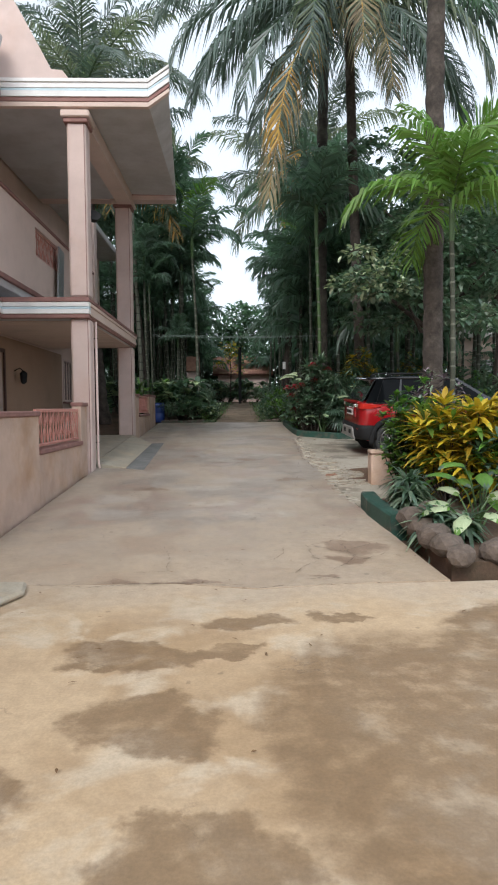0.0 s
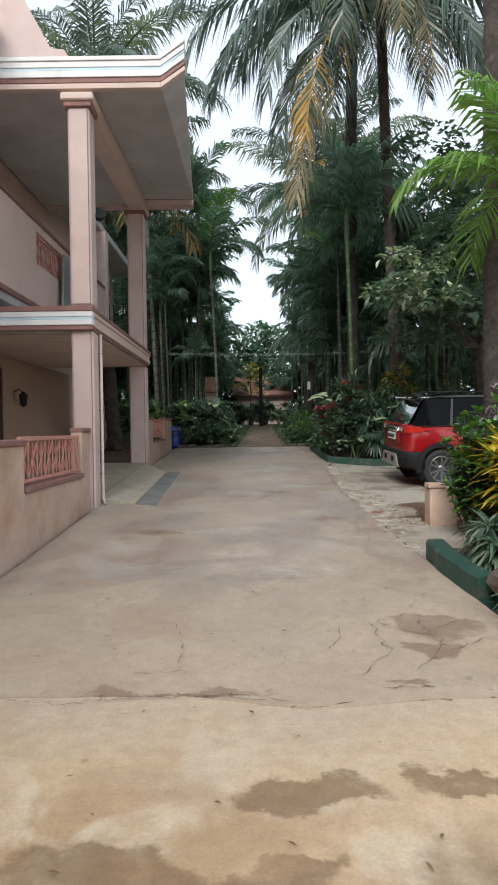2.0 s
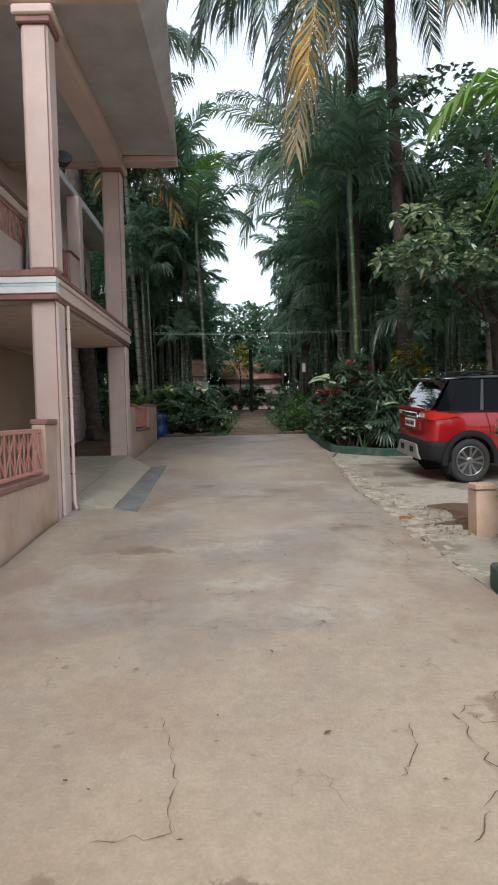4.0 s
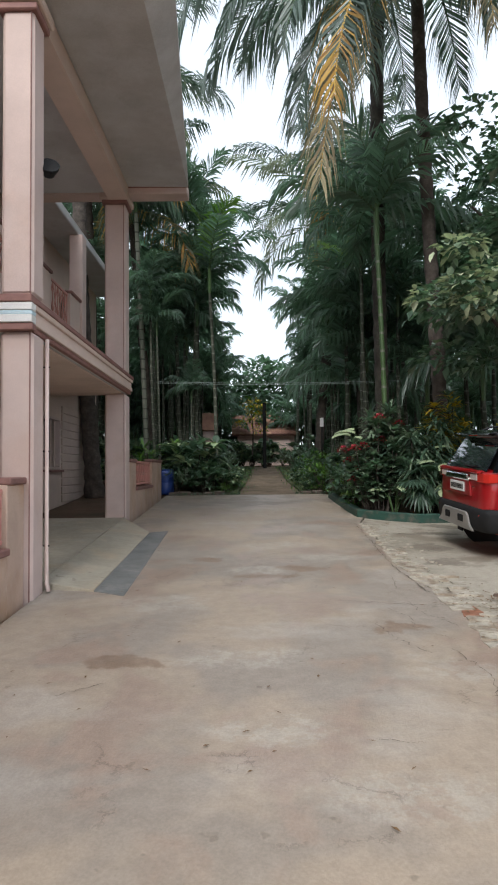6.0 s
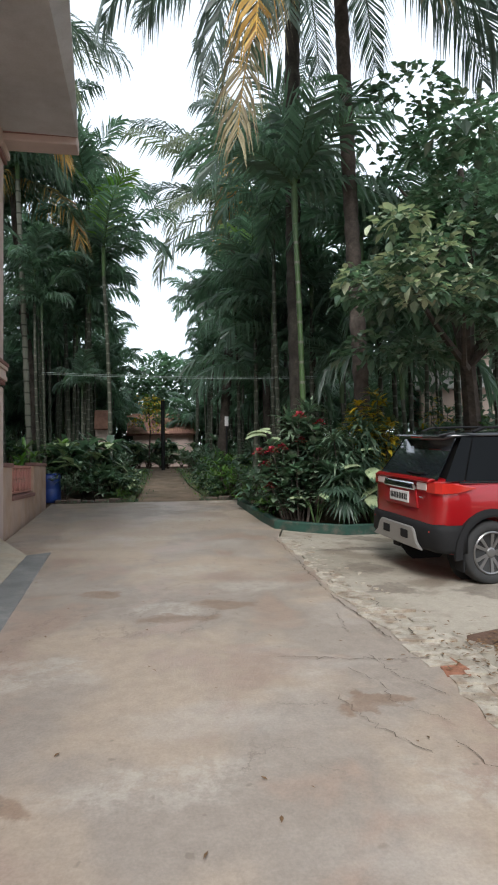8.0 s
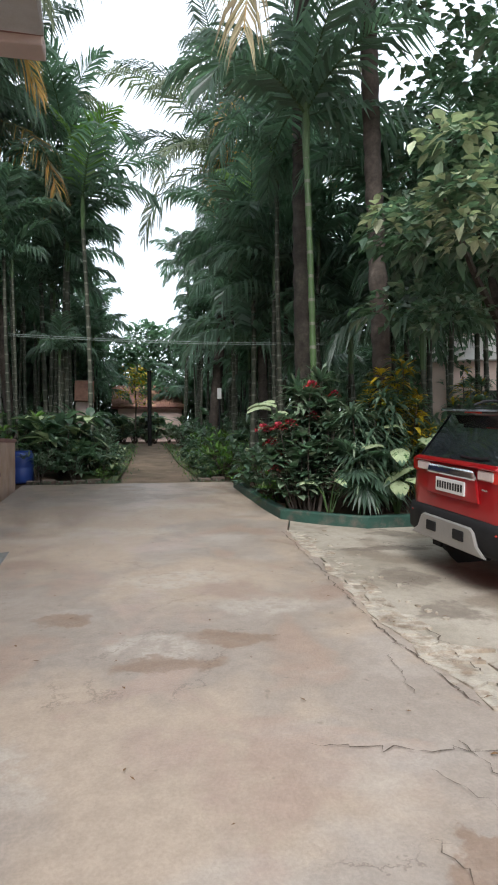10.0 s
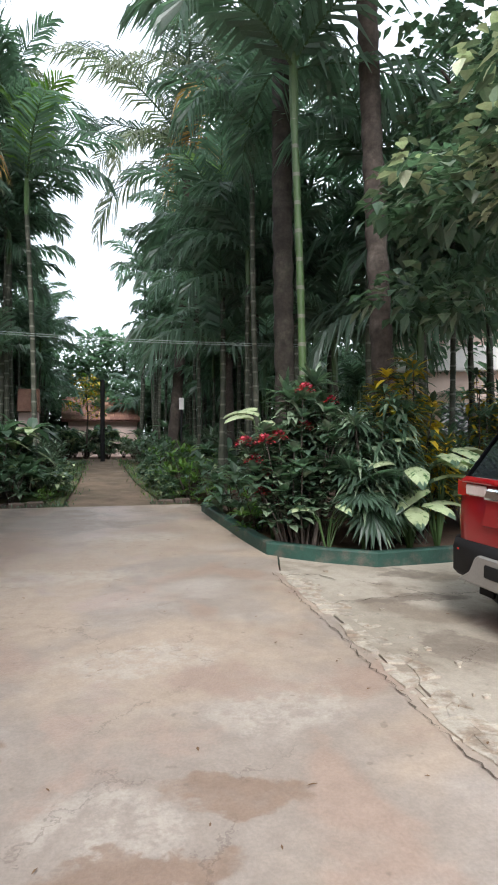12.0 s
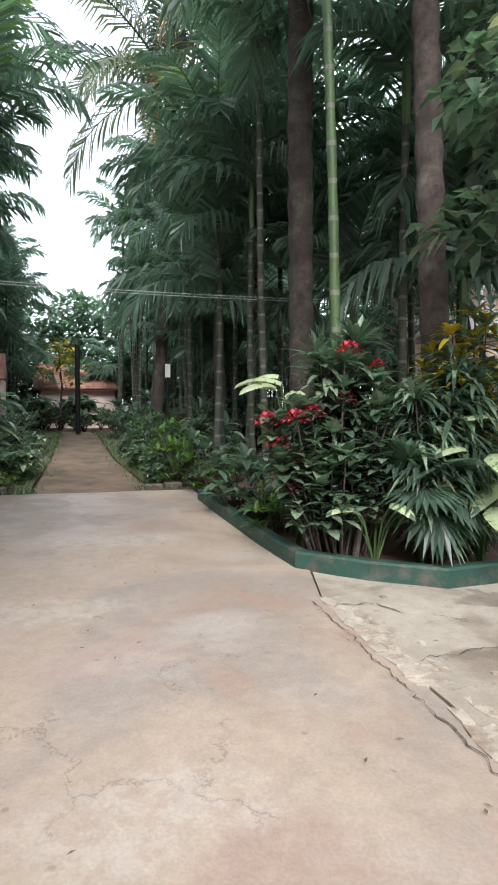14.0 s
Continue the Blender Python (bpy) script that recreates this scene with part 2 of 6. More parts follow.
BARK = mat("palm_bark", (0.075, 0.06, 0.05), 0.95, var=0.5, scale=5, bump=1.0, fine=18, second=(0.14, 0.12, 0.10), mix_at=(0.55, 0.7), mix_scale=2)
# Darker copy of BARK: the grove's shade on the stout trunk is painted in.
SHADEBARK = mat("shaded_palm_bark", (0.05, 0.042, 0.034), 0.95, var=0.5, scale=5, bump=1.0, fine=18, second=(0.085, 0.08, 0.06), mix_at=(0.5, 0.7), mix_scale=2)
ARECA = mat("areca_stem", (0.055, 0.062, 0.042), 0.8, var=0.35, scale=3, bump=0.4, fine=30, second=(0.11, 0.105, 0.085), mix_at=(0.5, 0.7), mix_scale=1.5)
GREENSTEM = mat("green_stem", (0.06, 0.11, 0.035), 0.5, var=0.25, scale=3, bump=0.1)
PALE = mat("pale_ring", (0.16, 0.165, 0.13), 0.8, var=0.2)
FROND = mat("palm_leaf", (0.122, 0.19, 0.147), 0.36, var=0.3, scale=0.8, spec=0.9, bump=0.0, island=0.35, trans=0.6)
FROND_L = mat("young_palm_leaf", (0.15, 0.27, 0.055), 0.42, var=0.3, scale=0.8, bump=0.0, island=0.3, trans=0.35)
FROND_Y = mat("dying_palm_leaf", (0.46, 0.28, 0.07), 0.6, var=0.3, scale=1.5, bump=0.0, island=0.3, trans=0.2)
FROND_B = mat("coconut_leaf", (0.085, 0.125, 0.10), 0.36, var=0.3, scale=0.8, spec=0.9, bump=0.0, island=0.3, trans=0.25)
FROND_D = mat("dry_palm_leaf", (0.30, 0.25, 0.15), 0.6, var=0.3, scale=1.2, bump=0.0, island=0.3, trans=0.25)
FROND_G = mat("grey_green_palm_leaf", (0.17, 0.20, 0.13), 0.5, var=0.3, scale=0.8, bump=0.0, island=0.25, trans=0.35)
LEAF = mat("broad_leaf", (0.105, 0.17, 0.118), 0.34, var=0.25, scale=2, spec=0.9, bump=0.0, island=0.4, trans=0.5)
LEAF_P = mat("silvery_leaf", (0.17, 0.23, 0.15), 0.45, var=0.25, scale=2, spec=0.9, bump=0.0, island=0.4, trans=0.2)
LEAF_W = mat("pale_variegated_leaf", (0.46, 0.50, 0.34), 0.5, var=0.25, scale=2, bump=0.0, island=0.35, trans=0.25)
LEAF_L = mat("bright_leaf", (0.12, 0.24, 0.04), 0.45, var=0.25, scale=2, bump=0.0, island=0.35, trans=0.3)
CROTON = mat("yellow_croton_leaf", (0.55, 0.40, 0.03), 0.45, var=0.2, scale=3, bump=0.0, island=0.35, trans=0.25, second=(0.16, 0.22, 0.04), mix_at=(0.56, 0.62), mix_scale=6)
CREAMLEAF = mat("variegated_leaf", (0.40, 0.47, 0.28), 0.45, var=0.2, scale=3, bump=0.0, island=0.25, trans=0.2, second=(0.06, 0.14, 0.04), mix_at=(0.56, 0.62), mix_scale=14)
PURPLE = mat("purple_leaf", (0.16, 0.12, 0.14), 0.5, var=0.2, island=0.3, bump=0.0)
FLOWER = mat("red_flower", (0.42, 0.03, 0.04), 0.6, var=0.3, bump=0.0, island=0.3)
WIRE = mat("wire", (0.30, 0.36, 0.33), 0.6, var=0.1, bump=0)
DARKWOOD = mat("dark_wood", (0.07, 0.03, 0.02), 0.5, var=0.3, scale=8, bump=0.2)
GREYMETAL = mat("grey_metal", (0.35, 0.36, 0.37), 0.4, 0.6, var=0.15, bump=0.1)
STONE = mat("dark_stone", (0.13, 0.10, 0.08), 0.95, var=0.35, scale=4, bump=0.8, fine=30)
BLUEP = mat("blue_plastic", (0.02, 0.05, 0.22), 0.4, var=0.15, bump=0)
RED = mat("red_car_paint", (0.36, 0.004, 0.008), 0.3, 0.2, var=0.05, bump=0, coat=1.0)
BLACKP = mat("black_car_paint", (0.006, 0.006, 0.008), 0.2, 0.0, var=0.05, bump=0, coat=1.0)
PLASTIC = mat("black_plastic", (0.012, 0.012, 0.013), 0.7, spec=0.3, var=0.15, scale=10, bump=0.1)
SILVER = mat("silver_plastic", (0.33, 0.32, 0.30), 0.4, 0.4, var=0.1, bump=0)
CHROME = mat("chrome", (0.75, 0.75, 0.75), 0.12, 1.0, var=0.05, bump=0)
RUBBER = mat("tyre_rubber", (0.035, 0.035, 0.035), 0.85, var=0.2, bump=0.2)
ALLOY = mat("alloy", (0.27, 0.265, 0.26), 0.3, 0.8, var=0.1, bump=0)
GLASS = mat("side_glass", (0.006, 0.007, 0.008), 0.06, 0.0, var=0.0, bump=0, spec=0.1)
TINT = mat("tinted_glass", (0.018, 0.021, 0.026), 0.03, 0.0, var=0.0, bump=0, spec=1.0, coat=1.0)
LAMPRED = mat("tail_lamp_red", (0.55, 0.03, 0.02), 0.12, var=0.1, bump=0, coat=1.0)
LAMPCLR = mat("tail_lamp_clear", (0.72, 0.62, 0.58), 0.15, var=0.1, bump=0, coat=1.0)
PLATE = mat("number_plate_white", (0.75, 0.75, 0.73), 0.5, var=0.08, bump=0)
INK = mat("black_ink", (0.01, 0.01, 0.01), 0.6, var=0.0, bump=0)


# ---- mesh helpers ----
def mesh_ob(name, verts, faces, material, parent=None, label="", smooth=False):
    me = bpy.data.meshes.new(name)
    me.from_pydata([tuple(v) for v in verts], [], faces)
    me.materials.append(material)
    if smooth:
        me.polygons.foreach_set("use_smooth", [True] * len(me.polygons))
    me.update()
    ob = new(name, me)
    if parent:
        ob.parent = parent
    if label:
        ob["label"] = label
    return ob


def part(name, bm, material, parent=None, label="", smooth=False):
    me = bpy.data.meshes.new(name)
    bm.to_mesh(me)
    bm.free()
    me.materials.append(material)
    if smooth:
        me.polygons.foreach_set("use_smooth", [True] * len(me.polygons))
    ob = new(name, me)
    if parent:
        ob.parent = parent
    if label:
        ob["label"] = label
    return ob


def share(name, src, m, parent=None):
    ob = new(name, src.data)
    ob.matrix_basis = m
    if parent:
        ob.parent = parent
    return ob


def thing(name, label, category, m=None, group="", kind=""):
    e = new(name)
    e.empty_display_size = 0.1
    if m is not None:
        e.matrix_basis = m
    return tagged(e, label, category, group, kind)


def box(x0, x1, y0, y1, z0, z1, bevel=0.008, bm=None):
    own = bm is None
    b = bmesh.new()
    bmesh.ops.create_cube(b, size=1)
    for v in b.verts:
        v.co = Vector(((x0 + x1) / 2 + v.co.x * (x1 - x0), (y0 + y1) / 2 + v.co.y * (y1 - y0), (z0 + z1) / 2 + v.co.z * (z1 - z0)))
    if bevel:
        bmesh.ops.bevel(b, geom=list(b.edges), offset=bevel, segments=1, affect="EDGES")
    if own:
        return b
    tmp = bpy.data.meshes.new("tmp")
    b.to_mesh(tmp)
    b.free()
    bm.from_mesh(tmp)
    bpy.data.meshes.remove(tmp)
    return bm


def prism(poly, axis, a, c, bevel=0.0):
    """A polygon given in the two other axes, drawn out along axis from a to c."""
    b = bmesh.new()

    def at(p, h):
        return {"x": (h, p[0], p[1]), "y": (p[0], h, p[1]), "z": (p[0], p[1], h)}[axis]
    lo = [b.verts.new(at(p, a)) for p in poly]
    hi = [b.verts.new(at(p, c)) for p in poly]
    b.faces.new(lo)
    b.faces.new(list(reversed(hi)))
    for i in range(len(poly)):
        j = (i + 1) % len(poly)
        b.faces.new((lo[j], lo[i], hi[i], hi[j]))
    bmesh.ops.recalc_face_normals(b, faces=b.faces)
    if bevel:
        bmesh.ops.bevel(b, geom=list(b.edges), offset=bevel, segments=1, affect="EDGES")
    return b


def tube(pts, radii, seg=8, bm=None):
    """A round limb through the points."""
    b = bm or bmesh.new()
    rings = []
    for i, p in enumerate(pts):
        p = Vector(p)
        way = (Vector(pts[min(i + 1, len(pts) - 1)]) - Vector(pts[max(i - 1, 0)])).normalized()
        side = way.cross(Vector((0, 0, 1)) if abs(way.z) < 0.95 else Vector((1, 0, 0))).normalized()
        up = side.cross(way)
        r = radii[i] if hasattr(radii, "__len__") else radii
        rings.append([b.verts.new(p + r * (math.cos(2 * math.pi * k / seg) * side + math.sin(2 * math.pi * k / seg) * up)) for k in range(seg)])
    for a, c in zip(rings, rings[1:]):
        for k in range(seg):
            b.faces.new((a[k], a[(k + 1) % seg], c[(k + 1) % seg], c[k]))
    b.faces.new(list(reversed(rings[0])))
    b.faces.new(rings[-1])
    return b


def lathe(profile, seg=16):
    b = bmesh.new()
    rings = [[b.verts.new((r * math.cos(2 * math.pi * k / seg), r * math.sin(2 * math.pi * k / seg), z)) for k in range(seg)] for r, z in profile]
    for a, c in zip(rings, rings[1:]):
        for k in range(seg):
            b.faces.new((a[k], a[(k + 1) % seg], c[(k + 1) % seg], c[k]))
    b.faces.new(list(reversed(rings[0])))
    b.faces.new(rings[-1])
    return b


def gz(y):
    """The height of the drive: level at first, then rising."""
    if y < 4.6:
        return 0.0
    if y < 6.0:
        k = (y - 4.6) / 1.4
        return 0.044 * k * k
    if y < 34:
        return 0.044 + 0.064 * (y - 6.0)
    return 1.836 + 0.02 * (y - 34)


def sheet(name, poly, material, lift, thick, label="", step=0.35, rough=0.004, seed=3.0):
    """A slab with the outline poly that lies on the rising ground."""
    xs, ys = [p[0] for p in poly], [p[1] for p in poly]
    b = bmesh.new()
    f = b.faces.new([b.verts.new((x, y, 0)) for x, y in poly])
    lo, hi = min(ys), max(ys)
    y = lo + step
    while y < hi:
        bmesh.ops.bisect_plane(b, geom=b.verts[:] + b.edges[:] + b.faces[:], plane_co=(0, y, 0), plane_no=(0, 1, 0))
        y += step
    x = min(xs) + step
    while x < max(xs):
        bmesh.ops.bisect_plane(b, geom=b.verts[:] + b.edges[:] + b.faces[:], plane_co=(x, 0, 0), plane_no=(1, 0, 0))
        x += step
    if b.faces[:] and b.faces[:][0].normal.z < 0:
        bmesh.ops.reverse_faces(b, faces=b.faces[:])
    for v in b.verts:
        v.co.z = gz(v.co.y) + lift + rough * noise.noise(Vector((v.co.x * 0.9, v.co.y * 0.9, seed))) * 2
    ext = bmesh.ops.extrude_face_region(b, geom=b.faces[:])
    tops = {g for g in ext["geom"] if isinstance(g, bmesh.types.BMVert)}
    for v in b.verts:
        if v not in tops:
            v.co.z -= thick
    bmesh.ops.recalc_face_normals(b, faces=b.faces)
    ob = part(name, b, material)
    return tagged(ob, label, "", "", "structure")


# ---- ground and paving ----
b = bmesh.new()
rows_y = [-400, -60, -10, 0, 4.6, 5.3, 6, 10, 14, 18, 21.4, 22.5, 26, 30, 34, 45, 70, 150, 600]
cols_x = [-500, -60, -14, -6, -2.7, -1, 0, 1, 1.9, 4, 8, 16, 60, 500]
grid = [[b.verts.new((x, y, gz(y) - (0.10 if y < 21.6 else 0.05) + (0.05 if abs(x) > 7 and y > 10 else 0))) for x in cols_x] for y in rows_y]
for r0, r1 in zip(grid, grid[1:]):
    for i in range(len(cols_x) - 1):
        b.faces.new((r0[i], r0[i + 1], r1[i + 1], r1[i]))
ground = tagged(part("ground", b, SOIL), "bare reddish brown soil with leaf litter", "ground", kind="structure")
fore = sheet("pavement", [(-9, -7), (9, -7), (9, 5.0), (2.2, 5.28), (0.9, 5.22), (0.2, 5.12), (-0.5, 5.3), (-2.0, 5.32), (-9, 5.3)], TANC, 0.0, 0.12, "mottled tan concrete forecourt with damp stains", seed=5.0)
fore["category"] = "forecourt"
drive = sheet("driveway", [(-2.0, 5.325), (-0.5, 5.305), (0.2, 5.125), (0.9, 5.225), (1.86, 5.27), (1.77, 6.8), (1.67, 8.2), (1.58, 9.4), (1.60, 10.6), (1.62, 11.3), (1.54, 12.8), (1.62, 14.6), (1.66, 16.3),
                           (1.86, 17.0), (1.80, 18.0), (1.76, 19.5), (1.75, 21.45), (-2.5, 21.5), (-2.56, 5.3)], CONC, 0.004, 0.12, "grey-brown concrete driveway, cracked and worn", seed=9.0)
drive["category"] = "driveway"
park = sheet("parking_apron", [(1.70, 8.0), (12, 8.0), (12, 16.62), (3.9, 16.55), (2.9, 16.5), (1.9, 17.05), (1.68, 16.3), (1.64, 14.6), (1.56, 12.8), (1.64, 11.3), (1.62, 10.6), (1.60, 9.4)], GREYC, -0.004, 0.12,
             "rough grey concrete parking apron with stains", seed=2.0, rough=0.01)
park["category"] = "parking apron"
pathw = sheet("garden_path", [(-0.62, 21.5), (1.15, 21.5), (0.92, 26), (1.0, 34), (0.95, 36), (-0.1, 36), (-0.12, 34), (-0.35, 26)], PATH, -0.02, 0.06, "trodden brown earth garden path", rough=0.015)
pathw["category"] = "path"
for nm, poly in (("verge", [(-1.5, 21.55), (-0.66, 21.55), (-0.4, 26), (-0.17, 34), (-0.8, 34), (-1.2, 26)]), ("verge", [(1.18, 21.55), (1.6, 21.55), (1.7, 26), (1.5, 34), (1.05, 34), (0.96, 26)])):
    v = sheet(nm, poly, MOSS, -0.0, 0.06, "low mossy grass verge beside the path", rough=0.03, step=0.25)
    v["category"] = "grass verge"

# ---- house ----
house = thing("house", "two-storey pink plastered house with columned portico and maroon trim", "house", pose(0, 0, 0))
XW = -4.95
# main walls of the house, with openings for the door and the windows
def wall_x(name, x0, x1, y0, y1, z0, z1, holes, material, parent):
    """A wall along y with rectangular holes (ya, yb, za, zb), built as one mesh of butted blocks."""
    ys = sorted({y0, y1, *[h[0] for h in holes], *[h[1] for h in holes]})
    zs = sorted({z0, z1, *[h[2] for h in holes], *[h[3] for h in holes]})
    b = bmesh.new()
    for ya, yb in zip(ys, ys[1:]):
        for za, zb in zip(zs, zs[1:]):
            cy, cz = (ya + yb) / 2, (za + zb) / 2
            if not any(h[0] < cy < h[1] and h[2] < cz < h[3] for h in holes):
                box(x0, x1, ya, yb, za, zb, 0, b)
    bmesh.ops.remove_doubles(b, verts=b.verts, dist=0.0005)
    seen = {}
    for f in b.faces:
        seen.setdefault(tuple(round(c, 3) for c in f.calc_center_median()), []).append(f)
    bmesh.ops.delete(b, geom=[f for fs in seen.values() if len(fs) > 1 for f in fs], context="FACES")
    return part(name, b, material, parent)


wall_x("wall", XW - 0.25, XW, -4.0, 24.0, -0.1, 7.3, [(12.6, 13.7, 0.55, 2.75), (18.6, 20.3, 1.75, 3.0), (13.0, 14.0, 4.0, 6.1), (20.2, 21.6, 4.9, 6.1)], CREAM, house)
part("wall", box(-12, XW - 0.25, -4.0, -3.75, -0.1, 7.3), CREAM, house)
part("wall", box(-12, XW - 0.25, 23.75, 24.0, 0.5, 7.3), CREAM, house)
part("floor_slab", box(-5.2 + 0.27, -2.95, 5.6, 21.6, -0.05, 0.62, 0.01), GREYC, house, "grey cement veranda floor")
part("roof", box(-12.2, -4.15, -4.2, 24.2, 7.1, 7.3, 0.02), SOFFIT, house)
part("inner_wall", box(-12, -11.8, -3.75, 23.75, -0.1, 7.1), CREAM, house)
part("intermediate_floor", box(-11.8, XW - 0.25, -3.75, 23.75, 3.3, 3.5, 0), SOFFIT, house)
# door on the ground floor and windows
door = part("door", box(XW - 0.17, XW - 0.11, 12.65, 13.65, 0.56, 2.7), DARKWOOD, house, "dark-stained wooden panelled door")
for k in range(2):
    for j in range(3):
        part("door_panel", box(XW - 0.112, XW - 0.09, 12.73 + 0.46 * k, 13.11 + 0.46 * k, 0.7 + 0.66 * j, 1.24 + 0.66 * j, 0.012), DARKWOOD, door)
part("door_handle", box(XW - 0.10, XW - 0.05, 12.76, 12.8, 1.5, 1.66, 0.006), CHROME, door, "metal pull handle")


def window(y0, y1, z0, z1, bars):
    w = part("window", box(XW - 0.2, XW - 0.195, y0 + 0.02, y1 - 0.02, z0 + 0.02, z1 - 0.02, 0), TINT, house, "dark glazed window with pale grille")
    for a in ((y0, y1, z0, z0 + 0.06), (y0, y1, z1 - 0.06, z1), (y0, y0 + 0.06, z0 + 0.062, z1 - 0.062), (y1 - 0.06, y1, z0 + 0.062, z1 - 0.062)):
        part("frame", box(XW - 0.12, XW + 0.02, *a, 0.006), PINK, w)
    for k in range(1, bars):
        y = y0 + (y1 - y0) * k / bars
        part("bar", box(XW - 0.06, XW - 0.03, y - 0.025, y + 0.025, z0 + 0.062, z1 - 0.062, 0.004), CREAM, w)
    part("sill", box(XW - 0.02, XW + 0.09, y0 - 0.08, y1 + 0.08, z0 - 0.06, z0 - 0.002, 0.006), MAROON, w)


window(18.6, 20.3, 1.75, 3.0, 6)
window(13.0, 14.0, 4.0, 6.1, 3)
window(20.2, 21.6, 4.9, 6.1, 3)
# grooved plaster courses beside the far window
for k in range(12):
    part("plaster_course", box(XW + 0.002, XW + 0.035, 20.42, 22.3, 0.95 + 0.2 * k, 1.13 + 0.2 * k, 0.012), CREAM, house)

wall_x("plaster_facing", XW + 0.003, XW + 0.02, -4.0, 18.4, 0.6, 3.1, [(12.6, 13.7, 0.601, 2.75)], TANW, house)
for a in ((12.52, 12.6, 0.6, 2.83), (13.7, 13.78, 0.6, 2.83), (12.601, 13.699, 2.75, 2.83)):
    part("door_frame", box(XW + 0.022, XW + 0.06, *a, 0.006), DARKWOOD, house)
# balcony of the upper floor
def parapet(y0, y1, x, z0, z1, gaps):
    """A parapet along y with framed rail panels in its gaps (ya, yb, za, zb)."""
    p = wall_x("parapet", x - 0.14, x, y0, y1, z0, z1, gaps, CREAM, house)
    for ya, yb, za, zb in gaps:
        rail_panel(x - 0.07, ya, yb, za, zb, p)
    runs, y = [], y0
    for g in sorted(gaps):
        if g[3] >= z1 - 0.01:
            runs.append((y, g[0]))
            y = g[1]
    runs.append((y, y1))
    for ya, yb in runs:
        part("coping", box(x - 0.18, x + 0.04, ya, yb, z1 + 0.002, z1 + 0.07, 0.012), MAROON, p, "maroon coping")
    return p


def rail_panel(x, ya, yb, za, zb, parent):
    """Painted iron panel with a pattern of sloping bars."""
    fr = part("rail_panel", box(x - 0.02, x + 0.02, ya, yb, zb - 0.05, zb, 0.006), RAIL, parent, "red painted iron railing panel")
    part("lower_bar", box(x - 0.02, x + 0.02, ya, yb, za + 0.03, za + 0.07, 0.006), RAIL, fr)
    n = max(2, round((yb - ya) / 0.30))
    w = (yb - ya) / n
    h0, h1 = za + 0.07, zb - 0.05
    for k in range(n):
        for s in (0, 1):
            y0, y1 = ya + w * (k + s), ya + w * (k + 0.5)
            b = tube([(x, y0, h0), (x, y1, (h0 + h1) / 2), (x, y0, h1)], 0.011, 5)
            part("bar", b, RAIL, fr)
        b = tube([(x, ya + w * (k + 0.5), h0), (x, ya + w * (k + 0.5), h1)], 0.009, 5)
        part("bar", b, RAIL, fr)
    for k in range(n + 1):
        part("bar", tube([(x, ya + w * k, h0), (x, ya + w * k, h1)], 0.010, 5), RAIL, fr)


part("balcony_floor", box(XW + 0.002, -4.1, 3.0, 21.5, 3.72, 3.92, 0.01), SOFFIT, house)
parapet(3.0, 19.0, -4.1, 3.96, 5.5, [(9.6, 11.0, 4.95, 5.5), (13.5, 15.3, 4.75, 5.35), (16.9, 18.2, 4.75, 5.5)])
part("ledge", box(-4.1 - 0.16, -4.04, 3.0, 19.0, 3.86, 3.955, 0.01), MAROON, house)
part("pier", box(-4.35, -4.05, 19.0, 19.35, 3.5, 7.09, 0.01), PINK, house)
# sloped tile awning under the balcony
for k in range(28):
    y = 3.1 + k * 0.29
    b = prism([(-4.93, 3.70), (-4.12, 3.45), (-4.11, 3.49), (-4.92, 3.74)], "y", y, y + 0.275, 0.006)
    part("awning_tile", b, TILE, house)

# columns of the portico
def column(x0, x1, y0, y1, z0, rise):
    c = part("column", box(x0, x1, y0, y1, z0, 3.12, 0.035), PINK, house)
    part("column_shaft", box(x0 + 0.003, x1 - 0.003, y0 + 0.003, y1 - 0.003, 3.50, 6.52 + rise, 0.035), PINK, c)
    for za, zb in ((z0, 3.12), (3.505, 6.5 + rise)):
        part("corner_line", box(x1 - 0.036, x1 - 0.026, y0 - 0.004, y0 + 0.01, za, zb, 0.0), MAROON, c, "thin maroon edge line")
    part("neck", box(x0 - 0.04, x1 + 0.04, y0 - 0.04, y1 + 0.04, 6.50 + rise, 6.58 + rise, 0.012), MAROON, c, "maroon neck moulding")
    part("capital", box(x0 - 0.08, x1 + 0.08, y0 - 0.08, y1 + 0.08, 6.581 + rise, 6.70 + rise, 0.02), CREAM, c)
    return c


column(-2.86, -2.52, 11.3, 11.66, 0.2, 0.0)
column(-2.97, -2.58, 16.45, 16.85, 0.5, 0.17)
# portico slab at the upper floor with banded edge
part("portico_slab", box(-4.9, -2.62, 11.34, 16.85, 3.14, 3.46, 0.01), SOFFIT, house)
def banded(name, x0, x1, y0, y1, z0, z1, parent):
    """A fascia with maroon, white and pale blue bands, each a little prouder than the last."""
    hs = ((0.0, 0.2, MAROON, 0.0), (0.2, 0.43, WHITE, 0.02), (0.43, 0.55, BLUEW, 0.012), (0.55, 0.78, WHITE, 0.02), (0.78, 1.0, MAROON, 0.035))
    top = None
    for a, c, m, o in hs:
        p = part("band", box(x0 - (o if x1 - x0 < 0.4 else 0), x1 + (o if x1 - x0 < 0.4 else 0), y0 - (o if y1 - y0 < 0.4 else 0), y1, z0 + (z1 - z0) * a + 0.001, z0 + (z1 - z0) * c - 0.001, 0.006), m, parent)
    return p


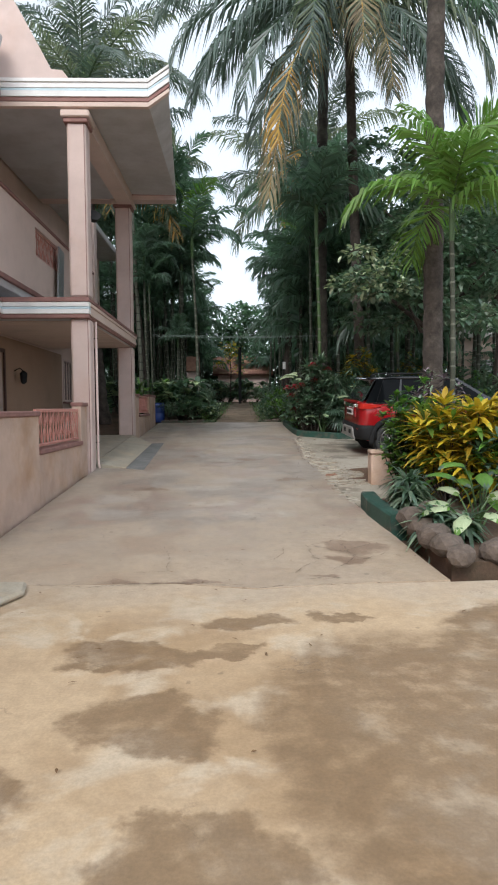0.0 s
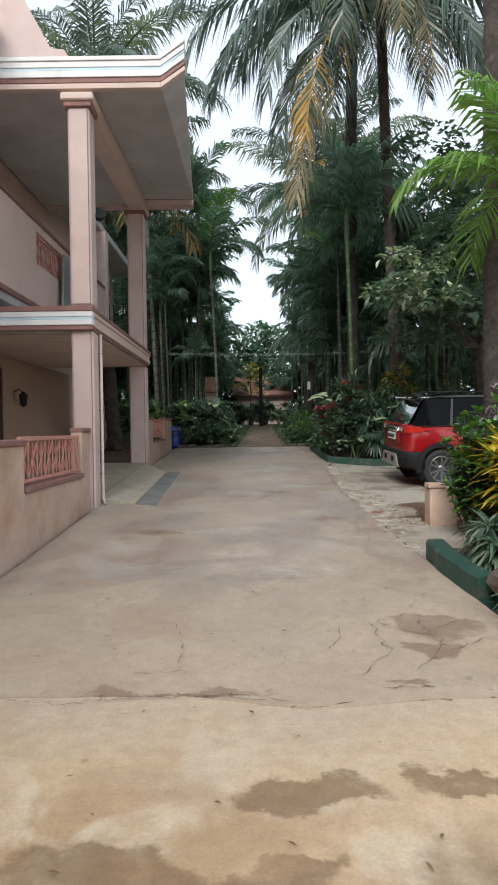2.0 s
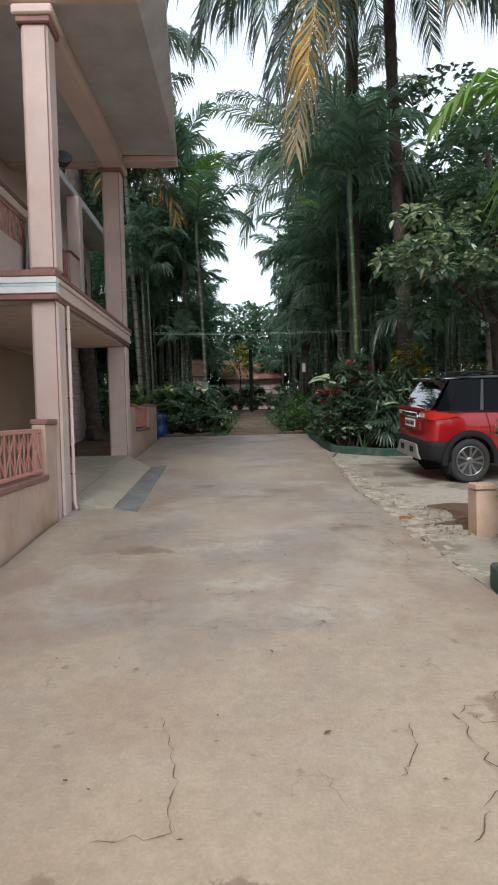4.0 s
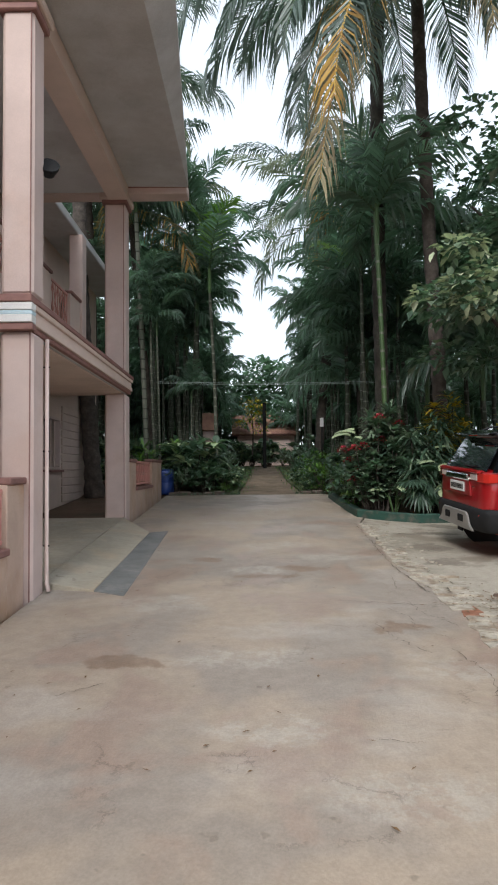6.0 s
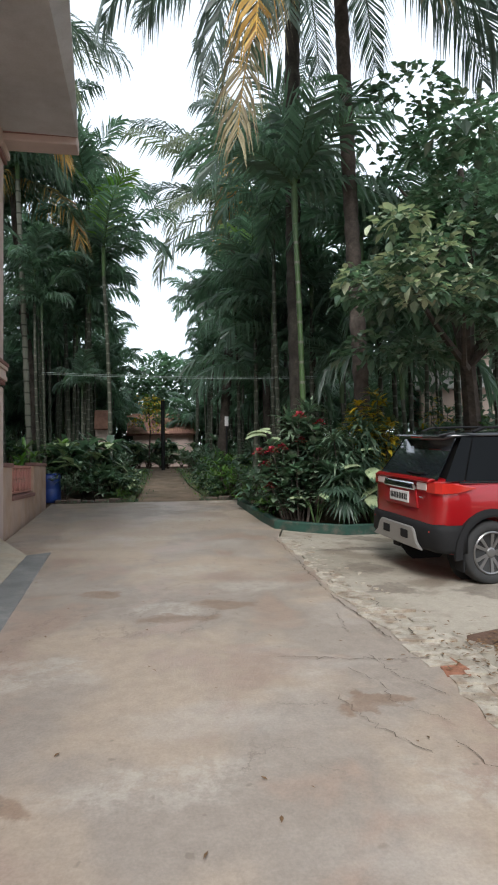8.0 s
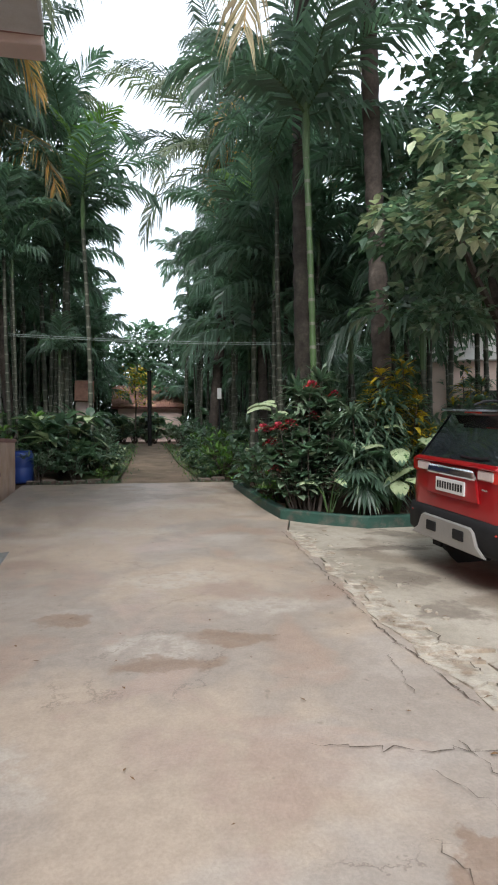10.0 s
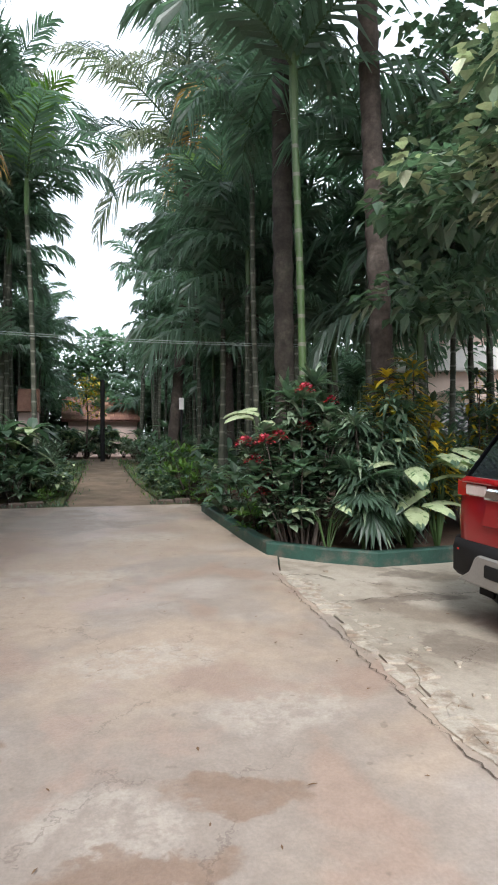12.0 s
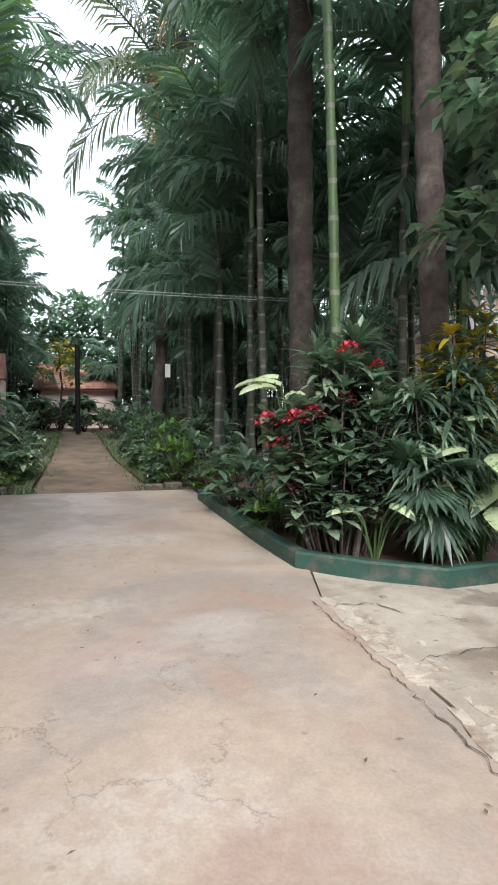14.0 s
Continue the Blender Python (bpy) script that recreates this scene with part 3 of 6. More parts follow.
banded("fascia", -4.07, -2.50, 11.22, 11.335, 3.12, 3.48, house)
for z0, z1, o, m in ((3.14, 3.2, 0.0, MAROON), (3.2, 3.27, 0.03, CREAM), (3.27, 3.36, 0.012, CREAM), (3.36, 3.42, 0.04, CREAM), (3.42, 3.48, 0.055, MAROON)):
    part("moulding", box(-2.618, -2.56 + o, 11.345, 16.86, z0 + 0.001, z1 - 0.001, 0.006), m, house)
banded("fascia", -4.13, -4.02, 3.0, 11.2, 3.14, 3.46, house)
# rib mouldings on the soffit of the portico
for k in range(14):
    y = 11.7 + k * 0.36
    part("soffit_board", box(-4.85, -2.66, y, y + 0.33, 3.118, 3.139, 0.006), CREAM, house)
# upper roof of the portico: beam, soffit wing, fascia
bb = bmesh.new()
bv = [bb.verts.new((x, y, z + (0.18 if y > 14 else 0))) for y in (11.8, 16.44) for x, z in ((-2.88, 6.56), (-2.52, 6.56), (-2.52, 6.84), (-2.88, 6.84))]
for f in ((0, 1, 5, 4), (1, 2, 6, 5), (2, 3, 7, 6), (3, 0, 4, 7), (3, 2, 1, 0), (4, 5, 6, 7)):
    bb.faces.new([bv[i] for i in f])
bmesh.ops.recalc_face_normals(bb, faces=bb.faces)
part("beam", bb, CREAM, house)
part("beam", box(-4.9, -1.42, 16.47, 16.83, 6.875, 7.08, 0.015), PINK, house)
part("beam_lip", box(-4.9, -1.40, 16.44, 16.468, 6.98, 7.04, 0.006), MAROON, house)
part("portico_roof", box(-4.9, -2.61, 11.37, 16.43, 6.88, 7.03, 0.01), SOFFIT, house)
def wing(dz0):
    return [(-2.6, 11.4, 6.86 + dz0), (-1.42, 11.4, 6.82 + dz0), (-1.08, 11.4, 7.12 + dz0), (-1.4, 16.45, 6.98 + dz0), (-2.6, 16.45, 7.0 + dz0)]
lo = wing(0)
hi = [(x, y, z + 0.09) for x, y, z in lo]
mesh_ob("roof_wing", lo + hi, [(4, 3, 2, 1, 0), (5, 6, 7, 8, 9), (0, 1, 6, 5), (1, 2, 7, 6), (2, 3, 8, 7), (3, 4, 9, 8), (4, 0, 5, 9)], SOFFIT, house)
for a, c, m, o in ((0.0, 0.18, CREAM, 0.0), (0.18, 0.34, MAROON, 0.01), (0.34, 0.56, WHITE, 0.03), (0.56, 0.66, BLUEW, 0.02), (0.66, 0.86, WHITE, 0.03), (0.86, 1.0, WHITE, 0.05)):
    z0, z1 = 6.76 + 0.46 * a, 6.76 + 0.46 * c
    part("band", box(-4.07, -1.42, 11.26 - o, 11.36, z0 + 0.001, z1 - 0.001, 0.005), m, house)
    part("band", prism([(-1.419, z0), (-1.05, z0 + 0.26), (-1.05, z1 + 0.24), (-1.419, z1 - 0.002)], "y", 11.26 - o, 11.36, 0.004), m, house)
# raking gable above the portico
part("gable", prism([(-4.05, 7.225), (-2.75, 7.225), (-2.95, 7.5), (-3.15, 7.52), (-3.4, 8.0), (-3.8, 8.75), (-4.4, 9.6), (-5.2, 10.3), (-6.5, 10.9), (-6.5, 7.3), (-4.06, 7.3)], "y", 11.5, 11.7, 0.01), PINK, house)
part("eave", box(-4.9, -3.98, -4.0, 11.2, 6.86, 7.06, 0.02), PINK, house, "pink eave with maroon lip")
part("eave_lip", box(-3.978, -3.93, -4.0, 11.19, 6.9, 7.02, 0.01), MAROON, house)
part("upper_hood", prism([(-6.4, 8.6), (-3.95, 7.75), (-3.9, 7.95), (-6.4, 8.85)], "y", 2.0, 11.3, 0.02), SOFFIT, house)
# flood lamp on the front column
lamp = thing("flood_lamp", "small round metal flood lamp on the column", "lamp", pose(-2.52, 11.75, 5.0))
part("head", lathe([(0.02, -0.08), (0.06, -0.07), (0.11, 0.03), (0.115, 0.06), (0.09, 0.062)], 14), PLASTIC, lamp).matrix_basis = pose(0.03, -0.05, 0, 60, 0, 20)
part("bracket", tube([(-0.06, 0, 0.12), (0.0, 0, 0.12), (0.02, -0.02, 0.05)], 0.014, 6), PLASTIC, lamp)

# garden wall beside the drive
def garden_wall(y0, y1, z_top0, z_top1, pan, thick=0.16, label=""):
    g = thing("garden_wall", label, "wall", pose(0, 0, 0))
    p0, p1, zs, zt = pan
    def seg(ya, yb, za0, za1, zb):
        b = bmesh.new()
        v = [b.verts.new(c) for x in (-2.60 - thick, -2.60) for c in ((x, ya, za0), (x, yb, za1), (x, yb, zb), (x, ya, zb))]
        for f in ((3, 2, 1, 0), (4, 5, 6, 7), (0, 1, 5, 4), (1, 2, 6, 5), (2, 3, 7, 6), (3, 0, 4, 7)):
            b.faces.new([v[i] for i in f])
        bmesh.ops.recalc_face_normals(b, faces=b.faces)
        bmesh.ops.bevel(b, geom=list(b.edges), offset=0.008, segments=1, affect="EDGES")
        return b
    part("panel", seg(y0, p0, gz(y0) - 0.1, gz(p0) - 0.1, z_top0), WALLPINK, g)
    part("panel", seg(p0 + 0.001, p1 - 0.001, gz(p0) - 0.1, gz(p1) - 0.1, zs), WALLPINK, g)
    part("panel", seg(p1, y1, gz(p1) - 0.1, gz(y1) - 0.1, z_top1), WALLPINK, g)
    part("coping", box(-2.60 - thick - 0.02, -2.57, y0, p0 + 0.0, z_top0 + 0.001, z_top0 + 0.07, 0.012), MAROON, g, "dull maroon coping")
    part("coping", box(-2.60 - thick - 0.02, -2.57, p1, y1, z_top1 + 0.001, z_top1 + 0.07, 0.012), MAROON, g, "dull maroon coping")
    part("sill", box(-2.60 - thick - 0.02, -2.565, p0 + 0.002, p1 - 0.002, zs + 0.001, zs + 0.07, 0.012), MAROON, g, "dull maroon sill")
    rail_panel(-2.66, p0 + 0.01, p1 - 0.01, zs + 0.07, zt, g)
    return g


garden_wall(5.6, 11.29, 1.42, 1.56, (8.5, 10.85, 0.9, 1.52), label="low pink plastered garden wall with red railing panel")
garden_wall(16.86, 21.3, 1.86, 1.90, (17.6, 19.7, 1.3, 1.9), label="low pink plastered garden wall beside the portico column")
# cement ramp into the portico
def slab_of(name, rv, faces, material, label):
    b = bmesh.new()
    vs = [b.verts.new(v) for v in rv] + [b.verts.new((x, y, z - 0.2)) for x, y, z in rv]
    for f in faces:
        b.faces.new([vs[i] for i in f])
    n = len(rv)
    for i in range(n):
        j = (i + 1) % n
        b.faces.new((vs[j], vs[i], vs[i + n], vs[j + n]))
    b.faces.new([vs[i + n] for i in range(n)])
    bmesh.ops.recalc_face_normals(b, faces=b.faces)
    bmesh.ops.bevel(b, geom=[e for e in b.edges if all(v.index < 0 or v.co.z > -1 for v in e.verts)], offset=0.006, segments=1, affect="EDGES")
    return tagged(part(name, b, material), label, "ramp", kind="structure")


slab_of("ramp", [(-2.6, 11.76, gz(11.76) + 0.09), (-1.98, 11.62, gz(11.6) + 0.028), (-1.98, 15.35, gz(15.35) + 0.03), (-2.6, 16.44, gz(16.4) + 0.13)], [(0, 1, 2, 3)], RAMPC, "pale cement ramp rising into the portico")
slab_of("ramp_strip", [(-1.977, 11.62, gz(11.6) + 0.027), (-1.62, 11.42, gz(11.42) + 0.012), (-1.70, 15.6, gz(15.6) + 0.012), (-1.977, 15.35, gz(15.35) + 0.029)], [(0, 1, 2, 3)], GREYSTRIP, "dark grey cement strip beside the ramp")
part_floor = tagged(part("portico_floor", prism([(11.86, gz(11.86) - 0.1), (16.45, gz(16.45) - 0.1), (16.45, gz(16.45) + 0.13), (11.86, gz(11.86) + 0.095)], "x", -4.9, -2.602), RAMPC), "grey cement portico floor", "floor", kind="structure")
# stone step at the side of the forecourt
step = thing("stone_step", "broken grey stone slab step at the forecourt edge", "step", pose(0, 0, 0))
part("slab", prism([(-3.2, 4.2), (-1.95, 4.3), (-1.68, 5.0), (-1.75, 5.28), (-3.2, 5.29)], "z", 0.006, 0.06, 0.02), RAMPC, step)
part("slab", prism([(-3.2, 4.5), (-2.15, 4.6), (-2.0, 5.2), (-3.2, 5.25)], "z", 0.062, 0.11, 0.02), RAMPC, step)


# ---- kerbs and planters ----
def kerb(name, pts, w, h, material, label):
    """A kerb that follows the ground along pts."""
    b = bmesh.new()
    prof = []
    for i, (x, y) in enumerate(pts):
        a, c = Vector(pts[max(i - 1, 0)]), Vector(pts[min(i + 1, len(pts) - 1)])
        d2 = (c - a).normalized()
        nrm = Vector((d2.y, -d2.x))
        z = gz(y)
        prof.append([b.verts.new((x + nrm.x * o * w, y + nrm.y * o * w, z + q)) for o, q in ((0, -0.12), (0.0, h - 0.02), (0.12, h), (0.88, h), (1, h - 0.02), (1, -0.12))])
    for p, q in zip(prof, prof[1:]):
        for k in range(6):
            b.faces.new((p[k], q[k], q[(k + 1) % 6], p[(k + 1) % 6]))
    b.faces.new(prof[0])
    b.faces.new(list(reversed(prof[-1])))
    bmesh.ops.recalc_face_normals(b, faces=b.faces)
    return tagged(part(name, b, material), label, "kerb", kind="structure")


kerb("planter_kerb", [(1.79, 20.6), (1.79, 19.4), (1.83, 18.0), (1.88, 17.1), (2.32, 16.68), (2.78, 16.36), (3.4, 16.42), (4.2, 16.5), (6.5, 16.6), (9.0, 16.6)], 0.14, 0.15, GREENP, "green painted concrete planter kerb")
kerb("planter_kerb", [(1.90, 8.26), (1.88, 7.8), (1.93, 7.2), (1.96, 6.95)], 0.2, 0.2, GREENP, "green painted concrete planter kerb, mossy")
tagged(sheet("planter_soil", [(1.95, 5.5), (9, 5.5), (9, 9.7), (2.5, 9.7), (2.3, 8.25), (1.95, 8.2)], SOIL, 0.1, 0.2, "dark planting soil", rough=0.03), "", "soil")
tagged(sheet("planter_soil", [(1.95, 20.6), (1.95, 17.1), (2.4, 16.75), (2.85, 16.55), (9, 16.75), (14, 30), (2.0, 24)], SOIL, 0.07, 0.2, "reddish planting soil", rough=0.03), "", "soil")
pst = thing("planter_post", "short pink plastered block at the planter end", "post", pose(0, 0, 0))
part("block", box(2.18, 2.64, 9.78, 10.06, 0.15, 0.78, 0.02), WALLPINK, pst)
part("cap", box(2.16, 2.38, 9.76, 9.98, 0.781, 0.84, 0.01), WALLPINK, pst)


# ---- plants ----
rng = random.Random(11)


class Soup:
    """Collects faces of several materials for one mesh."""
    def __init__(self):
        self.v, self.f, self.m = [], [], []

    def face(self, pts, mi=0):
        n = len(self.v)
        self.v.extend(pts)
        self.f.append(tuple(range(n, n + len(pts))))
        self.m.append(mi)

    def strip(self, rows, mi=0):
        """rows: pairs of points, or a single tip at the end; one island."""
        n = len(self.v)
        for r in rows:
            self.v.extend(r)
        i = n
        for r0, r1 in zip(rows, rows[1:]):
            if len(r1) == 2:
                self.f.append((i, i + 1, i + 3, i + 2))
            else:
                self.f.append((i, i + 1, i + 2))
            self.m.append(mi)
            i += len(r0)

    def mesh(self, name, mats, smooth=False):
        me = bpy.data.meshes.new(name)
        me.from_pydata([tuple(p) for p in self.v], [], self.f)
        for m in mats:
            me.materials.append(m)
        me.polygons.foreach_set("material_index", self.m)
        if smooth:
            me.polygons.foreach_set("use_smooth", [True] * len(self.f))
        me.update()
        return me


def frond(s, base, yaw, up, length, bend, n, leaf, width, mi=0, stem=1, hang=0.5, r=None, tip_mi=None, curl=0.0):
    """A feather palm leaf: a bending rib with leaflets on both sides."""
    r = r or rng
    p = Vector(base)
    el = up
    pts = []
    step = length / n
    side = Vector((-math.sin(yaw), math.cos(yaw), 0))
    yw = yaw
    for i in range(n + 1):
        d = Vector((math.cos(yw) * math.cos(el), math.sin(yw) * math.cos(el), math.sin(el)))
        pts.append((p.copy(), d))
        p = p + d * step
        el -= bend / n * (0.5 + 1.0 * i / n)
        yw += curl / n
    w0 = 0.022 * length / 2.5
    rows = []
    for i, (q, d) in enumerate(pts):
        w = w0 * (1.15 - i / n)
        rows.append((q + side * w, q - side * w))
    s.strip(rows, stem)
    for i in range(2, n + 1):
        q, d = pts[i]
        t = i / n
        ll = leaf * (0.35 + 1.1 * math.sin(math.pi * min(1, 0.12 + 0.83 * t)) ** 0.8) * r.uniform(0.85, 1.1)
        upv = side.cross(d).normalized()
        if upv.z < 0:
            upv = -upv
        for sg in (1, -1):
            if r.random() < 0.04:
                continue
            a = radians(r.uniform(52, 66)) * (1 - 0.45 * t)
            out = (side * sg * math.sin(a) + d * math.cos(a) + upv * r.uniform(0.0, 0.25)).normalized()
            m1 = q + out * ll * 0.45 + Vector((0, 0, -hang * ll * 0.10))
            m2 = q + out * ll * (0.95 - hang * 0.25) + Vector((0, 0, -hang * ll * r.uniform(0.35, 0.75)))
            wv = (d * 0.8 + upv * r.uniform(-0.6, 0.6)).normalized() * width * 0.5
            s.strip([(q + wv * 0.6, q - wv * 0.6), (m1 + wv, m1 - wv), (m2,)], (tip_mi if tip_mi is not None and r.random() < 0.6 * t + 0.1 else mi))


def blade(s, base, d, length, width, droop, mi=0, fold=0.25, n=3):
    """One leaf with a crease along its middle."""
    d = d.normalized()
    side = d.cross(Vector((0, 0, 1)))
    side = side.normalized() if side.length > 0.05 else Vector((1, 0, 0))
    prof = ((0.0, 0.12), (0.35, 1.0), (0.72, 0.72), (1.0, 0.0)) if n == 3 else ((0, 0.15), (0.5, 1.0), (1, 0))
    up = side.cross(d)
    mids, ls, rs = [], [], []
    for t, w in prof:
        c = base + d * length * t + Vector((0, 0, -droop * length * t * t))
        mids.append(c)
        ls.append(c + side * width * 0.5 * w + up * fold * width * 0.5 * w)
        rs.append(c - side * width * 0.5 * w + up * fold * width * 0.5 * w)
    k = len(s.v)
    m = len(prof)
    s.v.extend(mids + ls[:-1] + rs[:-1])
    for i in range(m - 1):
        if i < m - 2:
            s.f.append((k + i, k + i + 1, k + m + i + 1, k + m + i))
            s.f.append((k + i + 1, k + i, k + 2 * m - 1 + i, k + 2 * m - 1 + i + 1))
        else:
            s.f.append((k + i, k + i + 1, k + m + i))
            s.f.append((k + i + 1, k + i, k + 2 * m - 1 + i))
        s.m.extend((mi, mi))


def rand_dir(r, lo=-0.3, hi=1.0):
    a = r.uniform(0, 2 * math.pi)
    z = r.uniform(lo, hi)
    c = math.sqrt(max(0, 1 - z * z))
    return Vector((c * math.cos(a), c * math.sin(a), z))


def trunk_mesh(name, height, r0, r1, lean, ring, mats, seed, seg=9, bow=0.0):
    """A ringed palm stem."""
    r = random.Random(seed)
    s = Soup()
    n = max(4, int(height / ring))
    rings = []
    ax = r.uniform(0, 6.28)
    for i in range(n + 1):
        t = i / n
        c = Vector((lean[0] * t + bow * math.sin(math.pi * t) * math.cos(ax), lean[1] * t + bow * math.sin(math.pi * t) * math.sin(ax), height * t))
        rad = r0 + (r1 - r0) * t ** 0.7 + (0.25 * r0 * max(0, 1 - t * n / 3) if i < 3 else 0)
        w = 1.09 if i % 2 else 0.95
        rings.append((c, rad * w * r.uniform(0.97, 1.03)))
        rings.append((c + Vector((0, 0, ring * 0.14)), rad * (1.06 if i % 2 else 0.98)))
    base = len(s.v)
    for c, rad in rings:
        for k in range(seg):
            a = 2 * math.pi * k / seg
            s.v.append(c + Vector((rad * math.cos(a), rad * math.sin(a), 0)))
    for i in range(len(rings) - 1):
        for k in range(seg):
            a, b2 = base + i * seg + k, base + i * seg + (k + 1) % seg
            s.f.append((a, b2, b2 + seg, a + seg))
            s.m.append(1 if (i % 2 == 0) else 0)
    return s.mesh(name, mats, True), Vector((lean[0], lean[1], height))


def palm(name, label, x, y, trunk, top, crown, lift=0.0, rot=0.0, scale=1.0, group=""):
    t = thing(name, label, "tree", pose(x, y, gz(y) - 0.08 + lift, 0, 0, rot) @ Matrix.Scale(scale, 4), group)
    new("trunk", trunk).parent = t
    c = new("crown", crown)
    c.parent = t
    c.matrix_basis = Matrix.Translation(top)
    return t


# crowns of slender areca palms
def areca_crown(seed, nf=9, length=2.0, mats=None, leaf=0.62, young=0):
    r = random.Random(seed)
    s = Soup()
    s_st = [(0.0, 0.055), (0.5, 0.065), (0.9, 0.045)]
    for (za, ra), (zb, rb) in zip(s_st, s_st[1:]):
        for k in range(7):
            a0, a1 = 2 * math.pi * k / 7, 2 * math.pi * (k + 1) / 7
            s.face([Vector((ra * math.cos(a0), ra * math.sin(a0), za)), Vector((ra * math.cos(a1), ra * math.sin(a1), za)), Vector((rb * math.cos(a1), rb * math.sin(a1), zb)), Vector((rb * math.cos(a0), rb * math.sin(a0), zb))], 1)
    for k in range(nf):
        t = k / nf
        up = radians(86 - 66 * t + r.uniform(-8, 8))
        frond(s, (0, 0, 0.9 - 0.25 * t), k * 2.4 + r.uniform(-0.3, 0.3), up, length * r.uniform(0.85, 1.15), radians(r.uniform(45, 80) + 45 * t), 36, leaf * r.uniform(0.85, 1.1), 0.078, mi=(2 if k < young else 0), stem=1, hang=r.uniform(0.3, 0.7) + 0.5 * t, r=r)
    return s.mesh("areca_crown", mats or [FROND, GREENSTEM, FROND_L])


ARECA_CROWNS = [areca_crown(20 + i, 8 + i % 3, 1.9 + 0.12 * (i % 4), leaf=0.72) for i in range(6)]
ARECA_CROWNS.append(areca_crown(27, 11, 2.3, leaf=0.75, young=2))
ARECA_TRUNKS = [trunk_mesh("areca_trunk", h, 0.068, 0.05, lean, 0.28, [ARECA, PALE], 40 + i, 7, 0.06) for i, (h, lean) in enumerate(
    [(6.2, (0.15, 0.1)), (7.2, (-0.2, 0.1)), (8.2, (0.1, -0.2)), (5.2, (0.05, 0.1)), (9.2, (-0.25, -0.1))])]


def coconut_crown(seed, nf=18, length=4.2, dry=3, own=()):
    r = random.Random(seed)
    s = Soup()
    for k in range(nf):
        t = k / nf
        up = radians(75 - 95 * t + r.uniform(-8, 8))
        yellow = k >= nf - dry
        frond(s, (0, 0, 0.2 - 0.3 * t), k * 2.4 + r.uniform(-0.2, 0.2), up, length * r.uniform(0.85, 1.08), radians(r.uniform(60, 85)), 62, 0.85, 0.06, mi=(3 if k % 2 else 0), stem=(2 if yellow else 1), hang=r.uniform(0.7, 1.2), r=r, tip_mi=(2 if yellow else None))
    for yaw, up, ln, bend, leaf_mi, tip in own:
        frond(s, (0, 0, 0), radians(yaw), radians(up), ln, radians(bend), 96, 0.98, 0.068, mi=leaf_mi, stem=(2 if tip in (2, 4) else 1), hang=1.0, r=r, tip_mi=(tip if tip != leaf_mi else None))
    for k in range(9):
        a = r.uniform(0, 6.28)
        c = Vector((0.28 * math.cos(a), 0.28 * math.sin(a), -0.25 - r.uniform(0, 0.3)))
        for i in range(4):
            for j in range(6):
                q = []
                for ii, jj in ((i, j), (i, j + 1), (i + 1, j + 1), (i + 1, j)):
                    th, ph = math.pi * ii / 4, 2 * math.pi * jj / 6
                    q.append(c + Vector((0.11 * math.sin(th) * math.cos(ph), 0.11 * math.sin(th) * math.sin(ph), 0.14 * math.cos(th))))
                s.face(q, 1)
    return s.mesh("coconut_crown", [FROND_B, GREENSTEM, FROND_Y, FROND_G, FROND_D])


# hanging fronds: yaw, rise, length, bend, leaf, tip leaf
HANGING = ((266, -8, 4.4, 84, 3, 4), (234, -32, 6.3, 52, 0, 2), (224, -46, 6.8, 38, 4, 4), (216, -36, 5.8, 46, 0, 0), (190, 14, 5.8, 92, 0, 0), (178, 36, 5.8, 96, 0, 0), (204, -4, 5.6, 76, 0, 0), (166, 10, 5.4, 86, 0, 0),
           (300, -22, 4.8, 66, 0, 0), (322, -6, 5.2, 82, 3, 0), (342, 10, 5.4, 88, 0, 0), (2, 26, 5.6, 92, 0, 0), (352, -22, 5.0, 66, 0, 0), (245, -6, 4.8, 86, 3, 0), (284, -30, 4.4, 58, 0, 4), (24, 10, 5.2, 86, 0, 0),
           (60, 30, 5.0, 90, 0, 0), (100, 40, 5.0, 90, 0, 0), (140, 30, 5.2, 90, 0, 0), (220, -18, 5.6, 66, 0, 0), (310, 50, 5.0, 100, 0, 0), (236, -40, 5.0, 40, 0, 0))
COCO = [coconut_crown(60, 0, 4.8, 1, HANGING), coconut_crown(61, 16, 3.8, 4), coconut_crown(62, 18, 4.4, 2)]
COCO_T = [trunk_mesh("coconut_trunk", h, 0.155, 0.125, lean, 0.22, [BARK, BARK], 80 + i, 12, bow) for i, (h, lean, bow) in enumerate(
    [(11.7, (-0.5, -0.3), 0.10), (11.5, (0.3, 0.2), 0.15), (9.0, (-0.9, 0.3), 0.2)])]
THICK_T = trunk_mesh("thick_trunk", 13.2, 0.155, 0.16, (-0.1, -0.2), 0.24, [SHADEBARK, SHADEBARK], 88, 12, 0.08)
coco_l = "tall coconut palm with a grey ringed trunk and drooping fronds"
palm("coconut_palm", "tall coconut palm with a ringed trunk and yellowing drooping fronds", 3.72, 17.75, *COCO_T[0], COCO[0], rot=0)
palm("coconut_palm", "tall coconut palm with a stout brown trunk", 2.85, 19.6, *THICK_T, coconut_crown(63, 9, 4.2, 0), rot=35)
palm("coconut_palm", coco_l, -3.55, 27.0, *COCO_T[2], COCO[1], rot=60, scale=1.05)
PALE_T = trunk_mesh("pale_trunk", 8.6, 0.085, 0.065, (-0.35, 0.0), 0.3, [PALE, ARECA], 140, 9, 0.05)
palm("areca_palm", "tall areca palm with a pale grey-green stem", -3.42, 24.3, *PALE_T, areca_crown(141, 9, 2.2, leaf=0.75), rot=10, group="areca palms of the grove")
